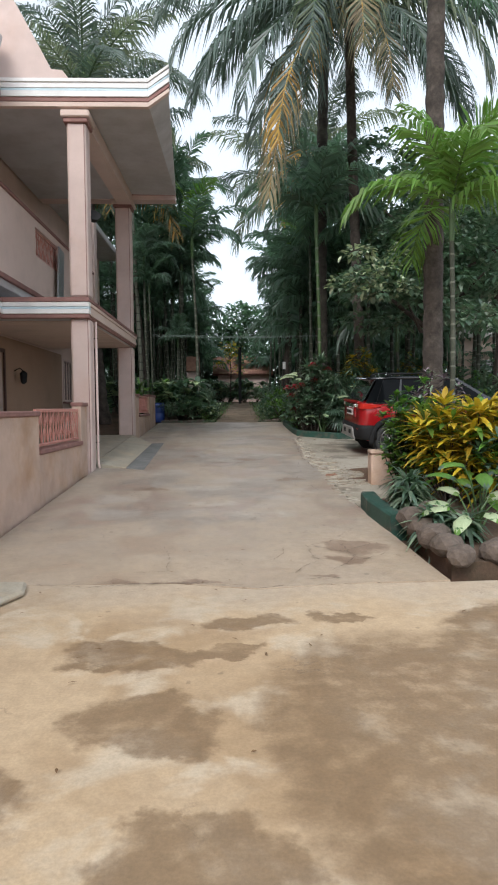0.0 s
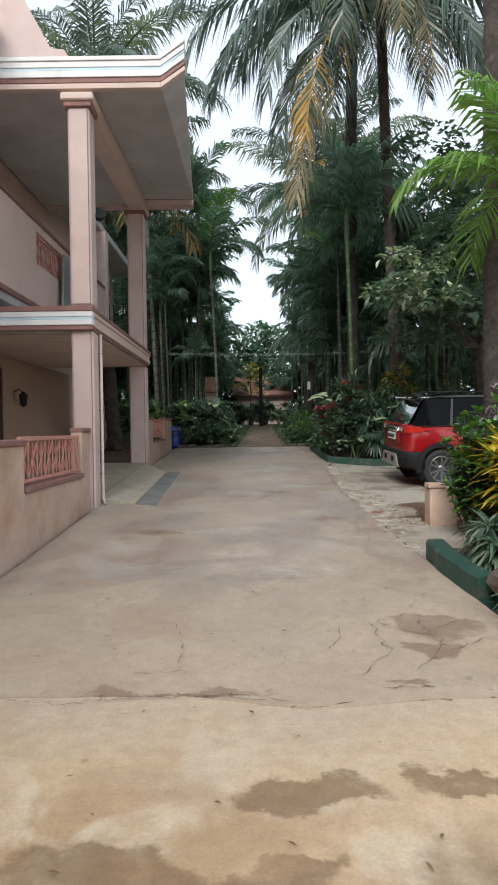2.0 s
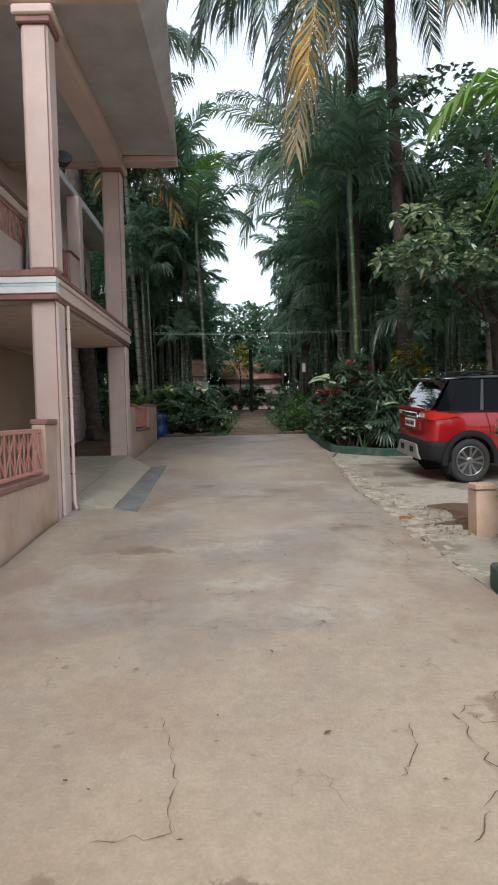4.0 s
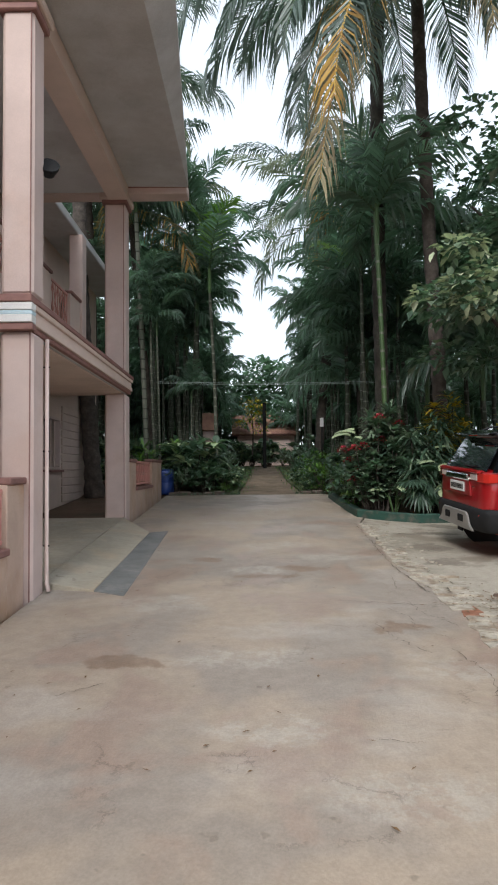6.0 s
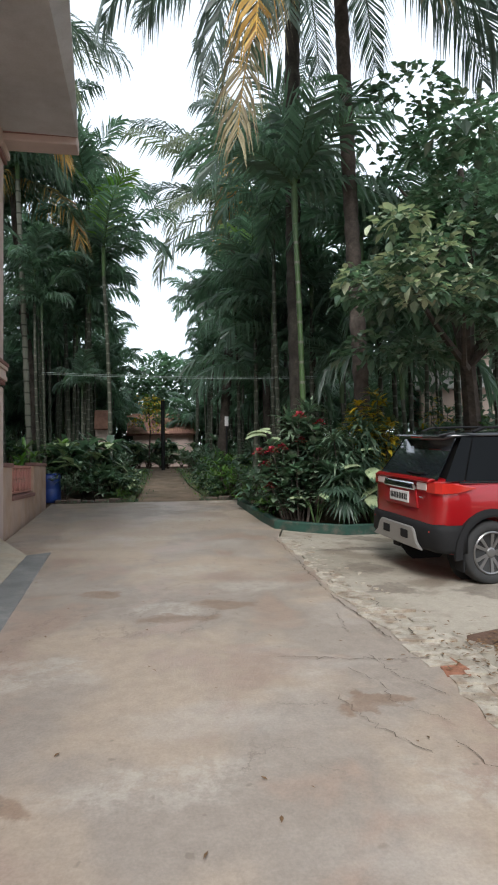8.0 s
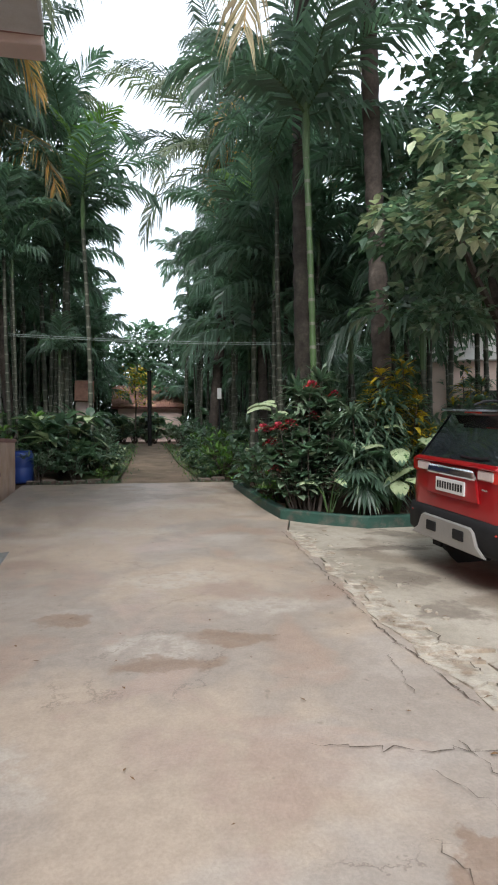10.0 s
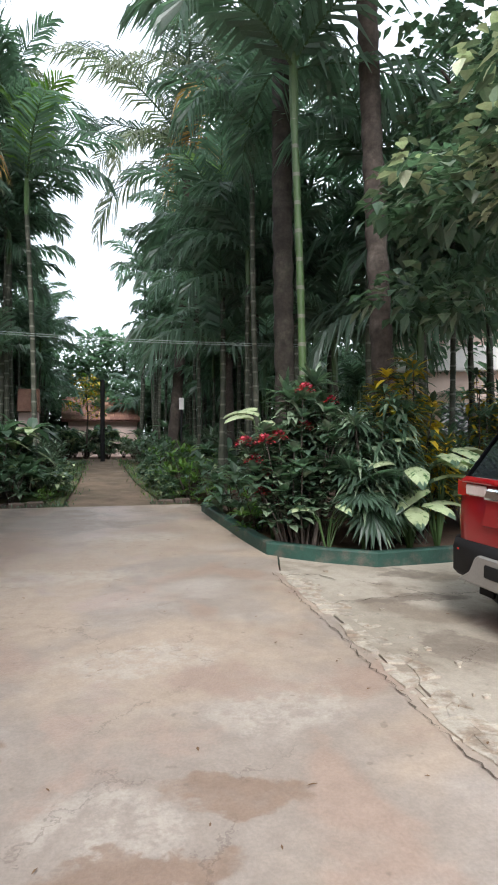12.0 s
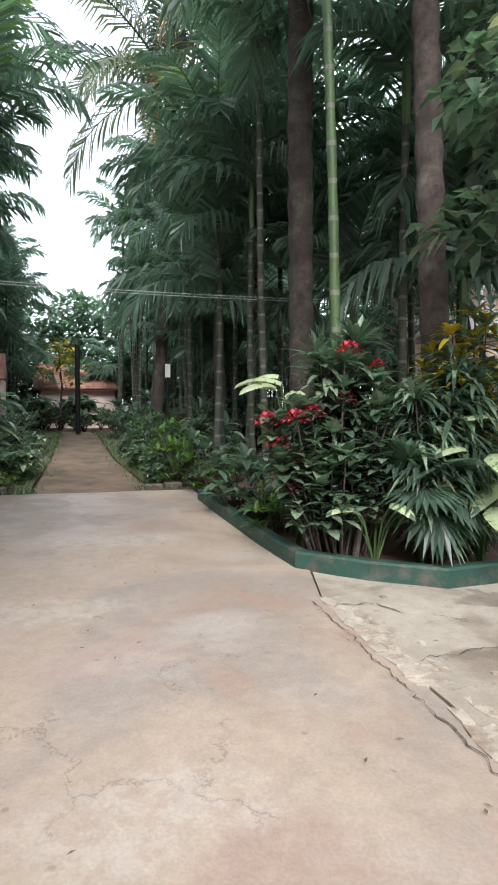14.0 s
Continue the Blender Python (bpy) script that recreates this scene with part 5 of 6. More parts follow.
part("garnish", prism([(-0.42, 0.955), (0.42, 0.955), (0.38, 1.035), (-0.38, 1.035)], "x", -0.022, 0.02, 0.014), CHROME, car, "chrome tailgate garnish")
part("tailgate_lip", prism([(0.012, 1.05), (0.10, 1.085), (0.05, 1.10), (-0.015, 1.07)], "y", -0.7, 0.7, 0.008), RED, car)
part("badge", box(0.0, 0.012, -0.58, -0.50, 0.88, 0.895, 0.002), CHROME, car)


# ---- shrubs and bedding plants ----
def rosette(s, base, n, length, width, mi=0, droop=0.5, lo=0.0, r=None, mis=None):
    """Strap leaves springing from one point."""
    for k in range(n):
        a = k * 2.4 + r.uniform(-0.3, 0.3)
        el = radians(r.uniform(75, 20) - 15 * (k / n))
        d = Vector((math.cos(a) * math.cos(el), math.sin(a) * math.cos(el), math.sin(el) + lo))
        blade(s, Vector(base), d, length * r.uniform(0.75, 1.1), width * r.uniform(0.8, 1.1), droop * r.uniform(0.5, 1.3), r.choice(mis) if mis else mi)


def shrub(name, label, category, x, y, stems, mats, seed, leaf, width, n, mis, droop=0.5, lift=0.0, flowers=None, spread=0.3, up=0.06):
    """stems: (dx, dy, height); each carries a head of strap leaves or scattered leaves along it."""
    r = random.Random(seed)
    t = thing(name, label, category, pose(x, y, gz(y) + lift))
    s = Soup()
    heads = []
    for dx, dy, h in stems:
        top = Vector((dx, dy, h))
        foot = Vector((dx * 0.35, dy * 0.35, -0.1))
        mid = (foot + top) / 2 + Vector((r.uniform(-0.05, 0.05), r.uniform(-0.05, 0.05), 0))
        part("stem", tube([foot, mid, top], [0.012, 0.009, 0.006], 5), BARK, t)
        rosette(s, top, n, leaf, width, 0, droop, 0.0, r, mis)
        if spread:
            for k in range(int(n * 2.0)):
                tt = r.uniform(0.42, 1.0)
                q = foot.lerp(top, tt) + rand_dir(r, -0.4, 0.4) * 0.03
                blade(s, q, rand_dir(r, -0.1, 0.7), leaf * r.uniform(0.7, 1.0), width * r.uniform(0.8, 1.1), droop, r.choice(mis))
        if flowers and r.random() < flowers:
            heads.append(top * r.uniform(0.72, 1.0) + Vector((dx * 0.2, dy * 0.2 - 0.06, 0.09)))
    new("foliage", s.mesh(name + "_leaves", mats)).parent = t
    if heads:
        fl = Soup()
        for k in range(46):
            d = rand_dir(r, 0.0, 1.0)
            blade(fl, d * 0.085, (d + rand_dir(r, -1, 1) * 0.6).normalized(), 0.06, 0.04, 0.2, 0, n=2)
        fm = fl.mesh("flower_head", [FLOWER])
        for h in heads:
            f = new("flower_head", fm)
            f.parent = t
            f.matrix_basis = Matrix.Translation(h)
            f["label"] = "cluster of small red flowers"
    return t


def stems_in(seed, n, rx, ry, h0, h1):
    r = random.Random(seed)
    out = []
    for _ in range(n):
        a, q = r.uniform(0, 6.28), math.sqrt(r.random())
        out.append((rx * q * math.cos(a), ry * q * math.sin(a), r.uniform(h0, h1) * (1.1 - 0.35 * q)))
    return out


# far planter: flowering shrub, strap-leaved plants, large patterned leaves
shrub("flowering_shrub", "bushy shrub with dark leaves and red flower clusters", "shrub", 2.22, 17.15, stems_in(1, 60, 0.66, 0.5, 0.75, 1.95), [LEAF, LEAF_P], 2, 0.22, 0.115, 11, [0, 0, 1], 0.3, 0.05, flowers=0.22)
shrub("dracaena", "strap-leaved green dracaena on thin canes", "plant", 2.32, 17.3, stems_in(3, 7, 0.28, 0.2, 2.0, 2.4), [LEAF_P, LEAF], 4, 0.46, 0.065, 22, [0, 1], 0.45, 0.05)
shrub("dracaena", "bushy dracaena with narrow arching cream-edged leaves", "plant", 2.98, 16.78, stems_in(5, 26, 0.45, 0.22, 0.9, 2.05), [LEAF, LEAF_P], 6, 0.42, 0.055, 24, [0, 0, 1], 0.7, 0.05)
shrub("croton", "croton bush with narrow yellow-green leaves", "shrub", 3.6, 17.05, stems_in(7, 44, 0.6, 0.4, 0.9, 2.35), [CROTON, LEAF], 8, 0.30, 0.07, 18, [0, 1], 0.5, 0.05)
shrub("croton", "dark croton bush with narrow leaves", "shrub", 4.9, 17.4, stems_in(9, 44, 0.8, 0.5, 0.9, 2.15), [LEAF, CROTON], 10, 0.28, 0.06, 14, [0, 0, 0, 1], 0.5, 0.05)
shrub("shrub", "dark leafy shrub behind the car", "shrub", 6.4, 17.5, stems_in(19, 32, 0.9, 0.5, 0.9, 2.1), [LEAF, LEAF_L], 20, 0.26, 0.09, 12, [0, 0, 0, 1], 0.5, 0.05)


def big_leaf_plant(x, y, seed, n, size, mats, label, lift=0.05, h=0.7):
    r = random.Random(seed)
    t = thing("dieffenbachia", label, "plant", pose(x, y, gz(y) + lift))
    s = Soup()
    for k in range(n):
        a = k * 2.4 + r.uniform(-0.3, 0.3)
        hh = h * r.uniform(0.5, 1.1)
        out = Vector((math.cos(a), math.sin(a), 0))
        tip = out * r.uniform(0.15, 0.3) + Vector((0, 0, hh))
        part("stalk", tube([(0, 0, -0.05), tip * 0.5 + Vector((0, 0, hh * 0.2)), tip], [0.013, 0.010, 0.006], 5), GREENSTEM, t)
        d = out + Vector((0, 0, r.uniform(0.0, 0.6)))
        # broad oval leaf in strips, so that the pattern follows its veins
        d.normalize()
        sd = d.cross(Vector((0, 0, 1))).normalized()
        up = sd.cross(d)
        L, W = size * r.uniform(0.8, 1.15), size * 0.46
        base_i = len(s.v)
        prof = [(0, 0.05), (0.12, 0.6), (0.3, 0.95), (0.5, 1.0), (0.7, 0.8), (0.87, 0.42), (1.0, 0.02)]
        for tt, w in prof:
            c = tip + d * L * tt + Vector((0, 0, -0.45 * L * tt * tt))
            s.v.extend([c - sd * W * 0.5 * w - up * 0.02, c - sd * W * 0.2 * w + up * 0.02, c + up * 0.0, c + sd * W * 0.2 * w + up * 0.02, c + sd * W * 0.5 * w - up * 0.02])
        for i in range(len(prof) - 1):
            for j in range(4):
                q = base_i + i * 5 + j
                s.f.append((q, q + 1, q + 6, q + 5))
                s.m.append(0 if 0 < i < 5 or j in (1, 2) else 1)
    new("foliage", s.mesh("patterned_leaves", mats, True)).parent = t
    return t


dl = "dieffenbachia with large cream and green patterned leaves"
big_leaf_plant(3.35, 16.62, 31, 18, 0.56, [CREAMLEAF, LEAF], dl, h=0.95)
big_leaf_plant(3.75, 16.68, 32, 16, 0.56, [CREAMLEAF, LEAF], dl, h=1.15)
big_leaf_plant(2.42, 16.85, 33, 7, 0.32, [CREAMLEAF, LEAF], dl, h=0.5)
big_leaf_plant(1.98, 17.55, 34, 10, 0.44, [CREAMLEAF, CREAMLEAF], "tall plant with pale cream leaves", h=1.55)
# small fan palm at the kerb
fan = thing("fan_palm", "small fan palm with pleated green leaves", "plant", pose(2.82, 16.72, gz(16.7) + 0.05))
s = Soup()
rr = random.Random(41)
for a, h, tilt in ((3.6, 0.95, 0.9), (5.0, 0.85, 0.5), (4.2, 0.7, -0.2), (0.4, 1.0, 0.7), (2.4, 0.9, 0.7), (5.6, 0.6, -0.5), (4.7, 0.5, -1.1)):
    out = Vector((math.cos(a), math.sin(a), 0))
    tip = out * 0.22 + Vector((0, 0, h))
    part("stalk", tube([(0, 0, -0.05), out * 0.08 + Vector((0, 0, h * 0.6)), tip], [0.014, 0.011, 0.008], 5), GREENSTEM, fan)
    sd = Vector((-out.y, out.x, 0))
    fw = (out * 0.75 + Vector((0, 0, tilt))).normalized()
    for k in range(17):
        q = radians(-100 + 200 * k / 16)
        d = fw * math.cos(q) + sd * math.sin(q)
        blade(s, tip, d, 0.40 * rr.uniform(0.9, 1.05), 0.075, 0.25, 0, 0.5, n=2)
new("foliage", s.mesh("fan_leaves", [FROND, FROND_L])).parent = fan

# near planter beside the forecourt
shrub("croton", "croton bush with bright yellow and green leaves", "shrub", 2.98, 8.15, stems_in(51, 34, 0.55, 0.7, 0.5, 1.4), [CROTON, LEAF_L], 52, 0.44, 0.085, 13, [0, 0, 0, 1], 0.4, 0.1)
shrub("shrub", "bright green leafy shrub", "shrub", 2.62, 9.1, stems_in(53, 64, 0.45, 0.5, 0.5, 1.6), [LEAF_L, LEAF], 54, 0.16, 0.075, 12, [0, 0, 1], 0.3, 0.1)
shrub("shrub", "bright green leafy shrub", "shrub", 3.4, 10.1, stems_in(55, 26, 0.5, 0.4, 0.6, 1.35), [LEAF_L, LEAF], 56, 0.18, 0.08, 12, [0, 1, 1], 0.3, 0.1)
shrub("shrub", "shrub with greyish purple narrow leaves", "shrub", 3.3, 10.0, stems_in(57, 14, 0.4, 0.3, 1.4, 1.75), [PURPLE, LEAF_P], 58, 0.24, 0.05, 13, [0, 0, 1], 0.5, 0.1)
shrub("shrub", "dense dark green shrub", "shrub", 3.5, 7.6, stems_in(59, 30, 0.6, 0.8, 0.6, 1.5), [LEAF, LEAF_L], 60, 0.24, 0.09, 12, [0, 0, 1], 0.4, 0.1)
shrub("spider_plant", "tufted plant with narrow arching dark green leaves", "plant", 2.2, 6.35, stems_in(61, 5, 0.2, 0.25, 0.1, 0.25), [LEAF, LEAF_P], 62, 0.42, 0.055, 20, [0, 0, 1], 0.7, 0.1)
shrub("spider_plant", "tufted plant with narrow arching dark green leaves", "plant", 2.22, 7.6, stems_in(63, 6, 0.2, 0.35, 0.15, 0.4), [LEAF, LEAF_P], 64, 0.40, 0.05, 20, [0, 0, 1], 0.7, 0.1)
big_leaf_plant(2.45, 6.3, 65, 9, 0.36, [CREAMLEAF, LEAF_L], "dieffenbachia with bright cream and green leaves", 0.08, 0.45)
big_leaf_plant(2.75, 6.9, 66, 8, 0.40, [LEAF_L, LEAF], "broad-leaved green foliage plant", 0.08, 0.6)
# rough stones along the planter edge
for k, (x, y, q) in enumerate(((1.97, 6.74, 0.19), (2.25, 7.1, 0.17), (1.98, 6.4, 0.17), (1.96, 6.05, 0.17), (1.98, 5.72, 0.16), (2.02, 5.42, 0.14), (2.4, 5.55, 0.17), (2.35, 6.75, 0.18))):
    b = bmesh.new()
    bmesh.ops.create_icosphere(b, subdivisions=2, radius=q)
    for v in b.verts:
        v.co += v.co.normalized() * 0.35 * q * noise.noise(v.co * 5 + Vector((k * 3.1, 0, 0)))
        v.co.z *= 0.75
    st = part("stone", b, STONE, None, smooth=False)
    st.matrix_basis = pose(x, y, gz(y) + 0.12 + q * 0.4, 0, 0, k * 50)
    tagged(st, "rough brown boulder edging the planter", "stone", "stones edging the planter")

# undergrowth beside the path and under the grove
UND = []
for i in range(4):
    r0 = random.Random(70 + i)
    s = Soup()
    for k in range(16):
        q = Vector((r0.uniform(-0.45, 0.45), r0.uniform(-0.4, 0.4), 0))
        hh = r0.uniform(0.1, 0.75)
        rosette(s, q + Vector((0, 0, hh)), 10, (0.34, 0.30, 0.42, 0.36)[i], (0.11, 0.055, 0.14, 0.05)[i], 0, 0.5, 0.0, r0, [0, 0, 0, 1])
    UND.append(s.mesh("bed_leaves", [[LEAF, LEAF_P], [LEAF_L, LEAF], [LEAF, CREAMLEAF], [LEAF_P, LEAF]][i]))
b = bmesh.new()
for k in range(6):
    a = k * 1.05
    tube([(0, 0, -0.1), (0.15 * math.cos(a), 0.15 * math.sin(a), 0.3), (0.28 * math.cos(a), 0.28 * math.sin(a), 0.6)], [0.015, 0.012, 0.006], 5, b)
ustem = bpy.data.meshes.new("bed_stems")
b.to_mesh(ustem)
b.free()
ustem.materials.append(BARK)


def bedding(x, y, kind, sc, rot):
    t = thing("bedding_plant", ("broad-leaved dark green bedding plant", "bright green low bedding plant", "cream-splashed broad-leaved bedding plant", "narrow-leaved grey-green bedding plant")[kind], "plant",
              pose(x, y, gz(y) - 0.03, 0, 0, rot) @ Matrix.Scale(sc, 4), "plants along the garden path")
    new("foliage", UND[kind]).parent = t
    new("branchwork", ustem).parent = t


rb = random.Random(77)
for k in range(26):
    sgn = -1 if k % 2 else 1
    y = 22.5 + (k // 2) * 0.9 + rb.uniform(-0.3, 0.3)
    x = (1.65 if sgn > 0 else -1.35) + sgn * rb.uniform(-0.1, 0.5)
    bedding(x, y, (1 if sgn > 0 and k < 14 and rb.random() < 0.6 else rb.choice((0, 0, 2, 3))), rb.uniform(0.8, 1.3), rb.uniform(0, 360))
for k in range(130):
    sgn = rb.choice((-1, 1))
    y = rb.uniform(22.5, 42)
    x = sgn * rb.uniform(2.0, 11.0) + 0.2
    if x < -4.5 and y < 24.6:
        continue
    bedding(x, y, rb.choice((0, 2, 2, 3, 3)), rb.uniform(0.9, 1.8), rb.uniform(0, 360))
for x, y, kd, sc in ((-1.9, 22.9, 0, 1.1), (-1.55, 23.6, 2, 1.0), (-2.4, 23.4, 0, 1.1), (-2.9, 22.5, 3, 1.0), (-3.3, 23.2, 1, 1.8), (-2.3, 22.3, 3, 0.8), (-1.0, 22.6, 2, 0.7), (1.7, 22.2, 1, 0.9), (2.1, 21.6, 0, 1.1), (1.95, 20.9, 1, 0.8), (2.0, 19.6, 0, 1.0),
                     (2.1, 18.7, 0, 1.1), (2.0, 18.1, 1, 0.8), (2.8, 18.9, 3, 1.6), (3.6, 18.6, 3, 1.7), (4.6, 18.4, 0, 1.7), (5.6, 18.4, 3, 1.8), (7.2, 18.3, 0, 1.8), (8.2, 18.0, 3, 2.0)):
    bedding(x, y, kd, sc, rb.uniform(0, 360))
for k in range(36):
    y = 21.95 + (k // 2) * 0.33 + rb.uniform(-0.1, 0.1)
    t = (y - 21.5) / 12.5
    bedding((-1.0 + 0.45 * t if k % 2 else 1.42 - 0.1 * t) + rb.uniform(-0.14, 0.14), y, rb.choice((1, 2, 2, 3)), rb.uniform(0.32, 0.6), rb.uniform(0, 360))
for k in range(34):
    bedding(rb.uniform(-2.6, 3.4), rb.uniform(36.5, 43), rb.choice((0, 3, 1, 2)), rb.uniform(1.0, 1.6), rb.uniform(0, 360))
# low stone edging at the end of the drive
for x0, x1 in ((-2.45, -0.75), (1.05, 1.75)):
    n = int((x1 - x0) / 0.3)
    for k in range(n):
        b = box(x0 + k * 0.3, x0 + k * 0.3 + 0.28, 21.62, 21.76, gz(21.7) - 0.05, gz(21.7) + 0.07 + 0.02 * math.sin(k * 2.1), 0.02)
        tagged(part("edging_stone", b, STONE), "rough brown edging stone at the drive end", "stone", "edging stones at the drive end")

# ---- things at the end of the garden ----
hut = thing("garden_house", "small house with a clay tiled roof among the palms", "house", pose(0.4, 44.0, gz(44) - 0.05))
part("wall", box(-1.4, 2.2, 0.5, 4.0, 0, 2.0, 0.01), PINK, hut)
for k in range(9):
    for j in range(17):
        x = -1.75 + j * 0.25
        b = None
        if k == 0 and j == 0:
            base_tile = part("roof_tile", prism([(0.0, 0.0), (0.30, 0.17), (0.30, 0.21), (0.0, 0.04)], "x", 0, 0.235, 0.008), TILE, hut)
            base_tile.matrix_basis = pose(x, 0.1, 1.95)
        else:
            share("roof_tile", base_tile, pose(x, 0.1 + k * 0.26, 1.95 + k * 0.152), hut)
part("roof_board", prism([(0.15, 1.88), (2.5, 3.26), (4.4, 1.9)], "x", -1.75, 2.5), MAROON, hut)
gp = thing("gate_pillar", "small pink pillar with a sloped tiled cap", "pillar", pose(-1.82, 29.6, gz(29.6) - 0.05))
part("shaft", box(-0.28, 0.28, -0.2, 0.2, 0, 1.75, 0.02), PINK, gp)
part("cap", prism([(-0.45, 1.752), (0.45, 1.752), (0.1, 2.45), (-0.1, 2.45)], "x", -0.3, 0.3, 0.02), TILE, gp)
pole = thing("iron_pole", "dark iron pole beside the garden path", "pole", pose(0.42, 33.5, gz(33.5) - 0.05))
part("shaft", tube([(0, 0, 0), (0, 0, 3.0)], 0.085, 10), PLASTIC, pole)
yb = thing("yellow_shrub", "yellow-flowering shrub beside the small house", "shrub", pose(-0.15, 38.0, gz(38)))
new("foliage", leaf_cloud("yellow_leaves", cluster(random.Random(3), (0, 0, 2.6), (0.6, 0.4, 0.9), 12, 0.4), 40, 0.22, 0.12, [CROTON, LEAF_L], 4, 0.3, (2, 1))).parent = yb
part("branchwork", tube([(0, 0, -0.05), (0.1, 0, 1.8), (0, 0, 3.2)], [0.05, 0.04, 0.02], 6), BARK, yb)
# wire across the drive end with a bracket frame
w = bmesh.new()
for dz in (0.0, 0.035):
    tube([(-2.55 + 6.1 * k / 10, 20.4 + 0.2 * k / 10, 3.86 + dz - 0.05 * math.sin(math.pi * k / 10)) for k in range(11)], 0.005, 5, w)
tagged(part("wire", w, WIRE), "pale green plastic-coated wires strung across the drive", "wire")
# blue drum behind the low wall
dr = thing("drum", "blue plastic drum beside the wall", "drum", pose(-2.62, 22.25, gz(22.2) - 0.04))
part("shell", lathe([(0.2, 0), (0.23, 0.05), (0.235, 0.3), (0.22, 0.33), (0.235, 0.36), (0.23, 0.62), (0.19, 0.66)], 18), BLUEP, dr, smooth=True)
part("rim", lathe([(0.20, 0.655), (0.205, 0.69), (0.17, 0.69)], 18), BLUEP, dr)
# pale neighbouring building seen between the stems
nb = thing("neighbour_house", "pale grey neighbouring house behind the trees", "house", pose(13.5, 27.0, gz(27) - 0.1, 0, 0, -20))
part("wall", box(-4.0, 5.0, 0, 5.0, 0, 6.5, 0.02), CREAM, nb)
part("parapet", box(-4.2, 5.2, -0.35, 0.0, 3.3, 4.1, 0.02), WHITE, nb)
for k in range(14):
    part("baluster", lathe([(0.05, 0), (0.09, 0.2), (0.05, 0.4), (0.05, 0.6)], 8), WHITE, nb).matrix_basis = pose(-3.9 + k * 0.65, -0.2, 4.1)
part("rail", box(-4.2, 5.2, -0.32, -0.08, 4.7, 4.82, 0.02), WHITE, nb)
for k in range(3):
    wd = part("window", box(-2.8 + 2.6 * k, -1.6 + 2.6 * k, -0.03, -0.002, 1.0, 2.3, 0.01), TINT, nb)
    part("sill", box(-2.9 + 2.6 * k, -1.5 + 2.6 * k, -0.12, -0.002, 0.9, 0.99, 0.01), WHITE, wd)


# ---- broken edge between drive and apron ----
re_ = random.Random(91)
def edge_x(y):
    pts = ((8.2, 1.67), (9.4, 1.58), (10.6, 1.60), (11.3, 1.62), (12.8, 1.54), (14.6, 1.62), (16.3, 1.66), (16.6, 1.68))
    for (a, xa), (c, xc) in zip(pts, pts[1:]):
        if a <= y <= c:
            return xa + (xc - xa) * (y - a) / (c - a)
    return pts[0][1] if y < 8.2 else pts[-1][1]


brk = thing("broken_edge", "crumbled pale mortar pieces along the drive edge", "rubble", pose(0, 0, 0))
# cracked plates of mortar, their corners shared and then drawn apart
def plate_corner(i, j):
    r = random.Random(i * 131 + j * 17)
    y = 8.5 + 0.165 * i + r.uniform(-0.06, 0.06)
    wide = 1.2 if 9.6 < y < 12.2 else 0.55
    return Vector((edge_x(y) - 0.05 + (0.135 * j + r.uniform(-0.05, 0.05)) * wide, y, 0))


for i in range(47):
    for j in range(4):
        r = random.Random(i * 7 + j * 911)
        if r.random() < (0.12, 0.2, 0.42, 0.7)[j]:
            continue
        q = [plate_corner(i, j), plate_corner(i, j + 1), plate_corner(i + 1, j + 1), plate_corner(i + 1, j)]
        c = sum(q, Vector()) / 4
        poly = []
        for a, d in zip(q, q[1:] + q[:1]):
            poly.append(c + (a - c) * r.uniform(0.93, 1.0))
            poly.append(c + ((a + d) / 2 - c) * r.uniform(0.90, 1.04))
        z = gz(c.y)
        part("mortar_piece", prism([(p.x, p.y) for p in poly], "z", z - 0.04, z + r.uniform(0.007, 0.016) - 0.002 * j), RUBBLE, brk)
for k in range(60):
    y = re_.uniform(8.6, 16.2)
    x = edge_x(y) + re_.uniform(-0.1, 0.5)
    q = re_.uniform(0.012, 0.04)
    poly = [(x + q * re_.uniform(0.6, 1.1) * math.cos(2 * math.pi * i / 5), y + q * re_.uniform(0.6, 1.1) * math.sin(2 * math.pi * i / 5)) for i in range(5)]
    part("mortar_crumb", prism(poly, "z", gz(y) - 0.02, gz(y) + re_.uniform(0.005, 0.011)), RUBBLE, brk)
# a bare patch of red earth where a plate has come away
tagged(sheet("soil_patch", [(1.58, 10.62), (1.70, 10.52), (1.80, 10.7), (1.78, 10.95), (1.66, 10.98)], mat("red_earth", (0.30, 0.13, 0.075), 0.95, var=0.35, scale=9, bump=0.8, fine=50), 0.010, 0.03, "bare red earth in the broken drive edge", step=0.1, rough=0.008), "", "soil")


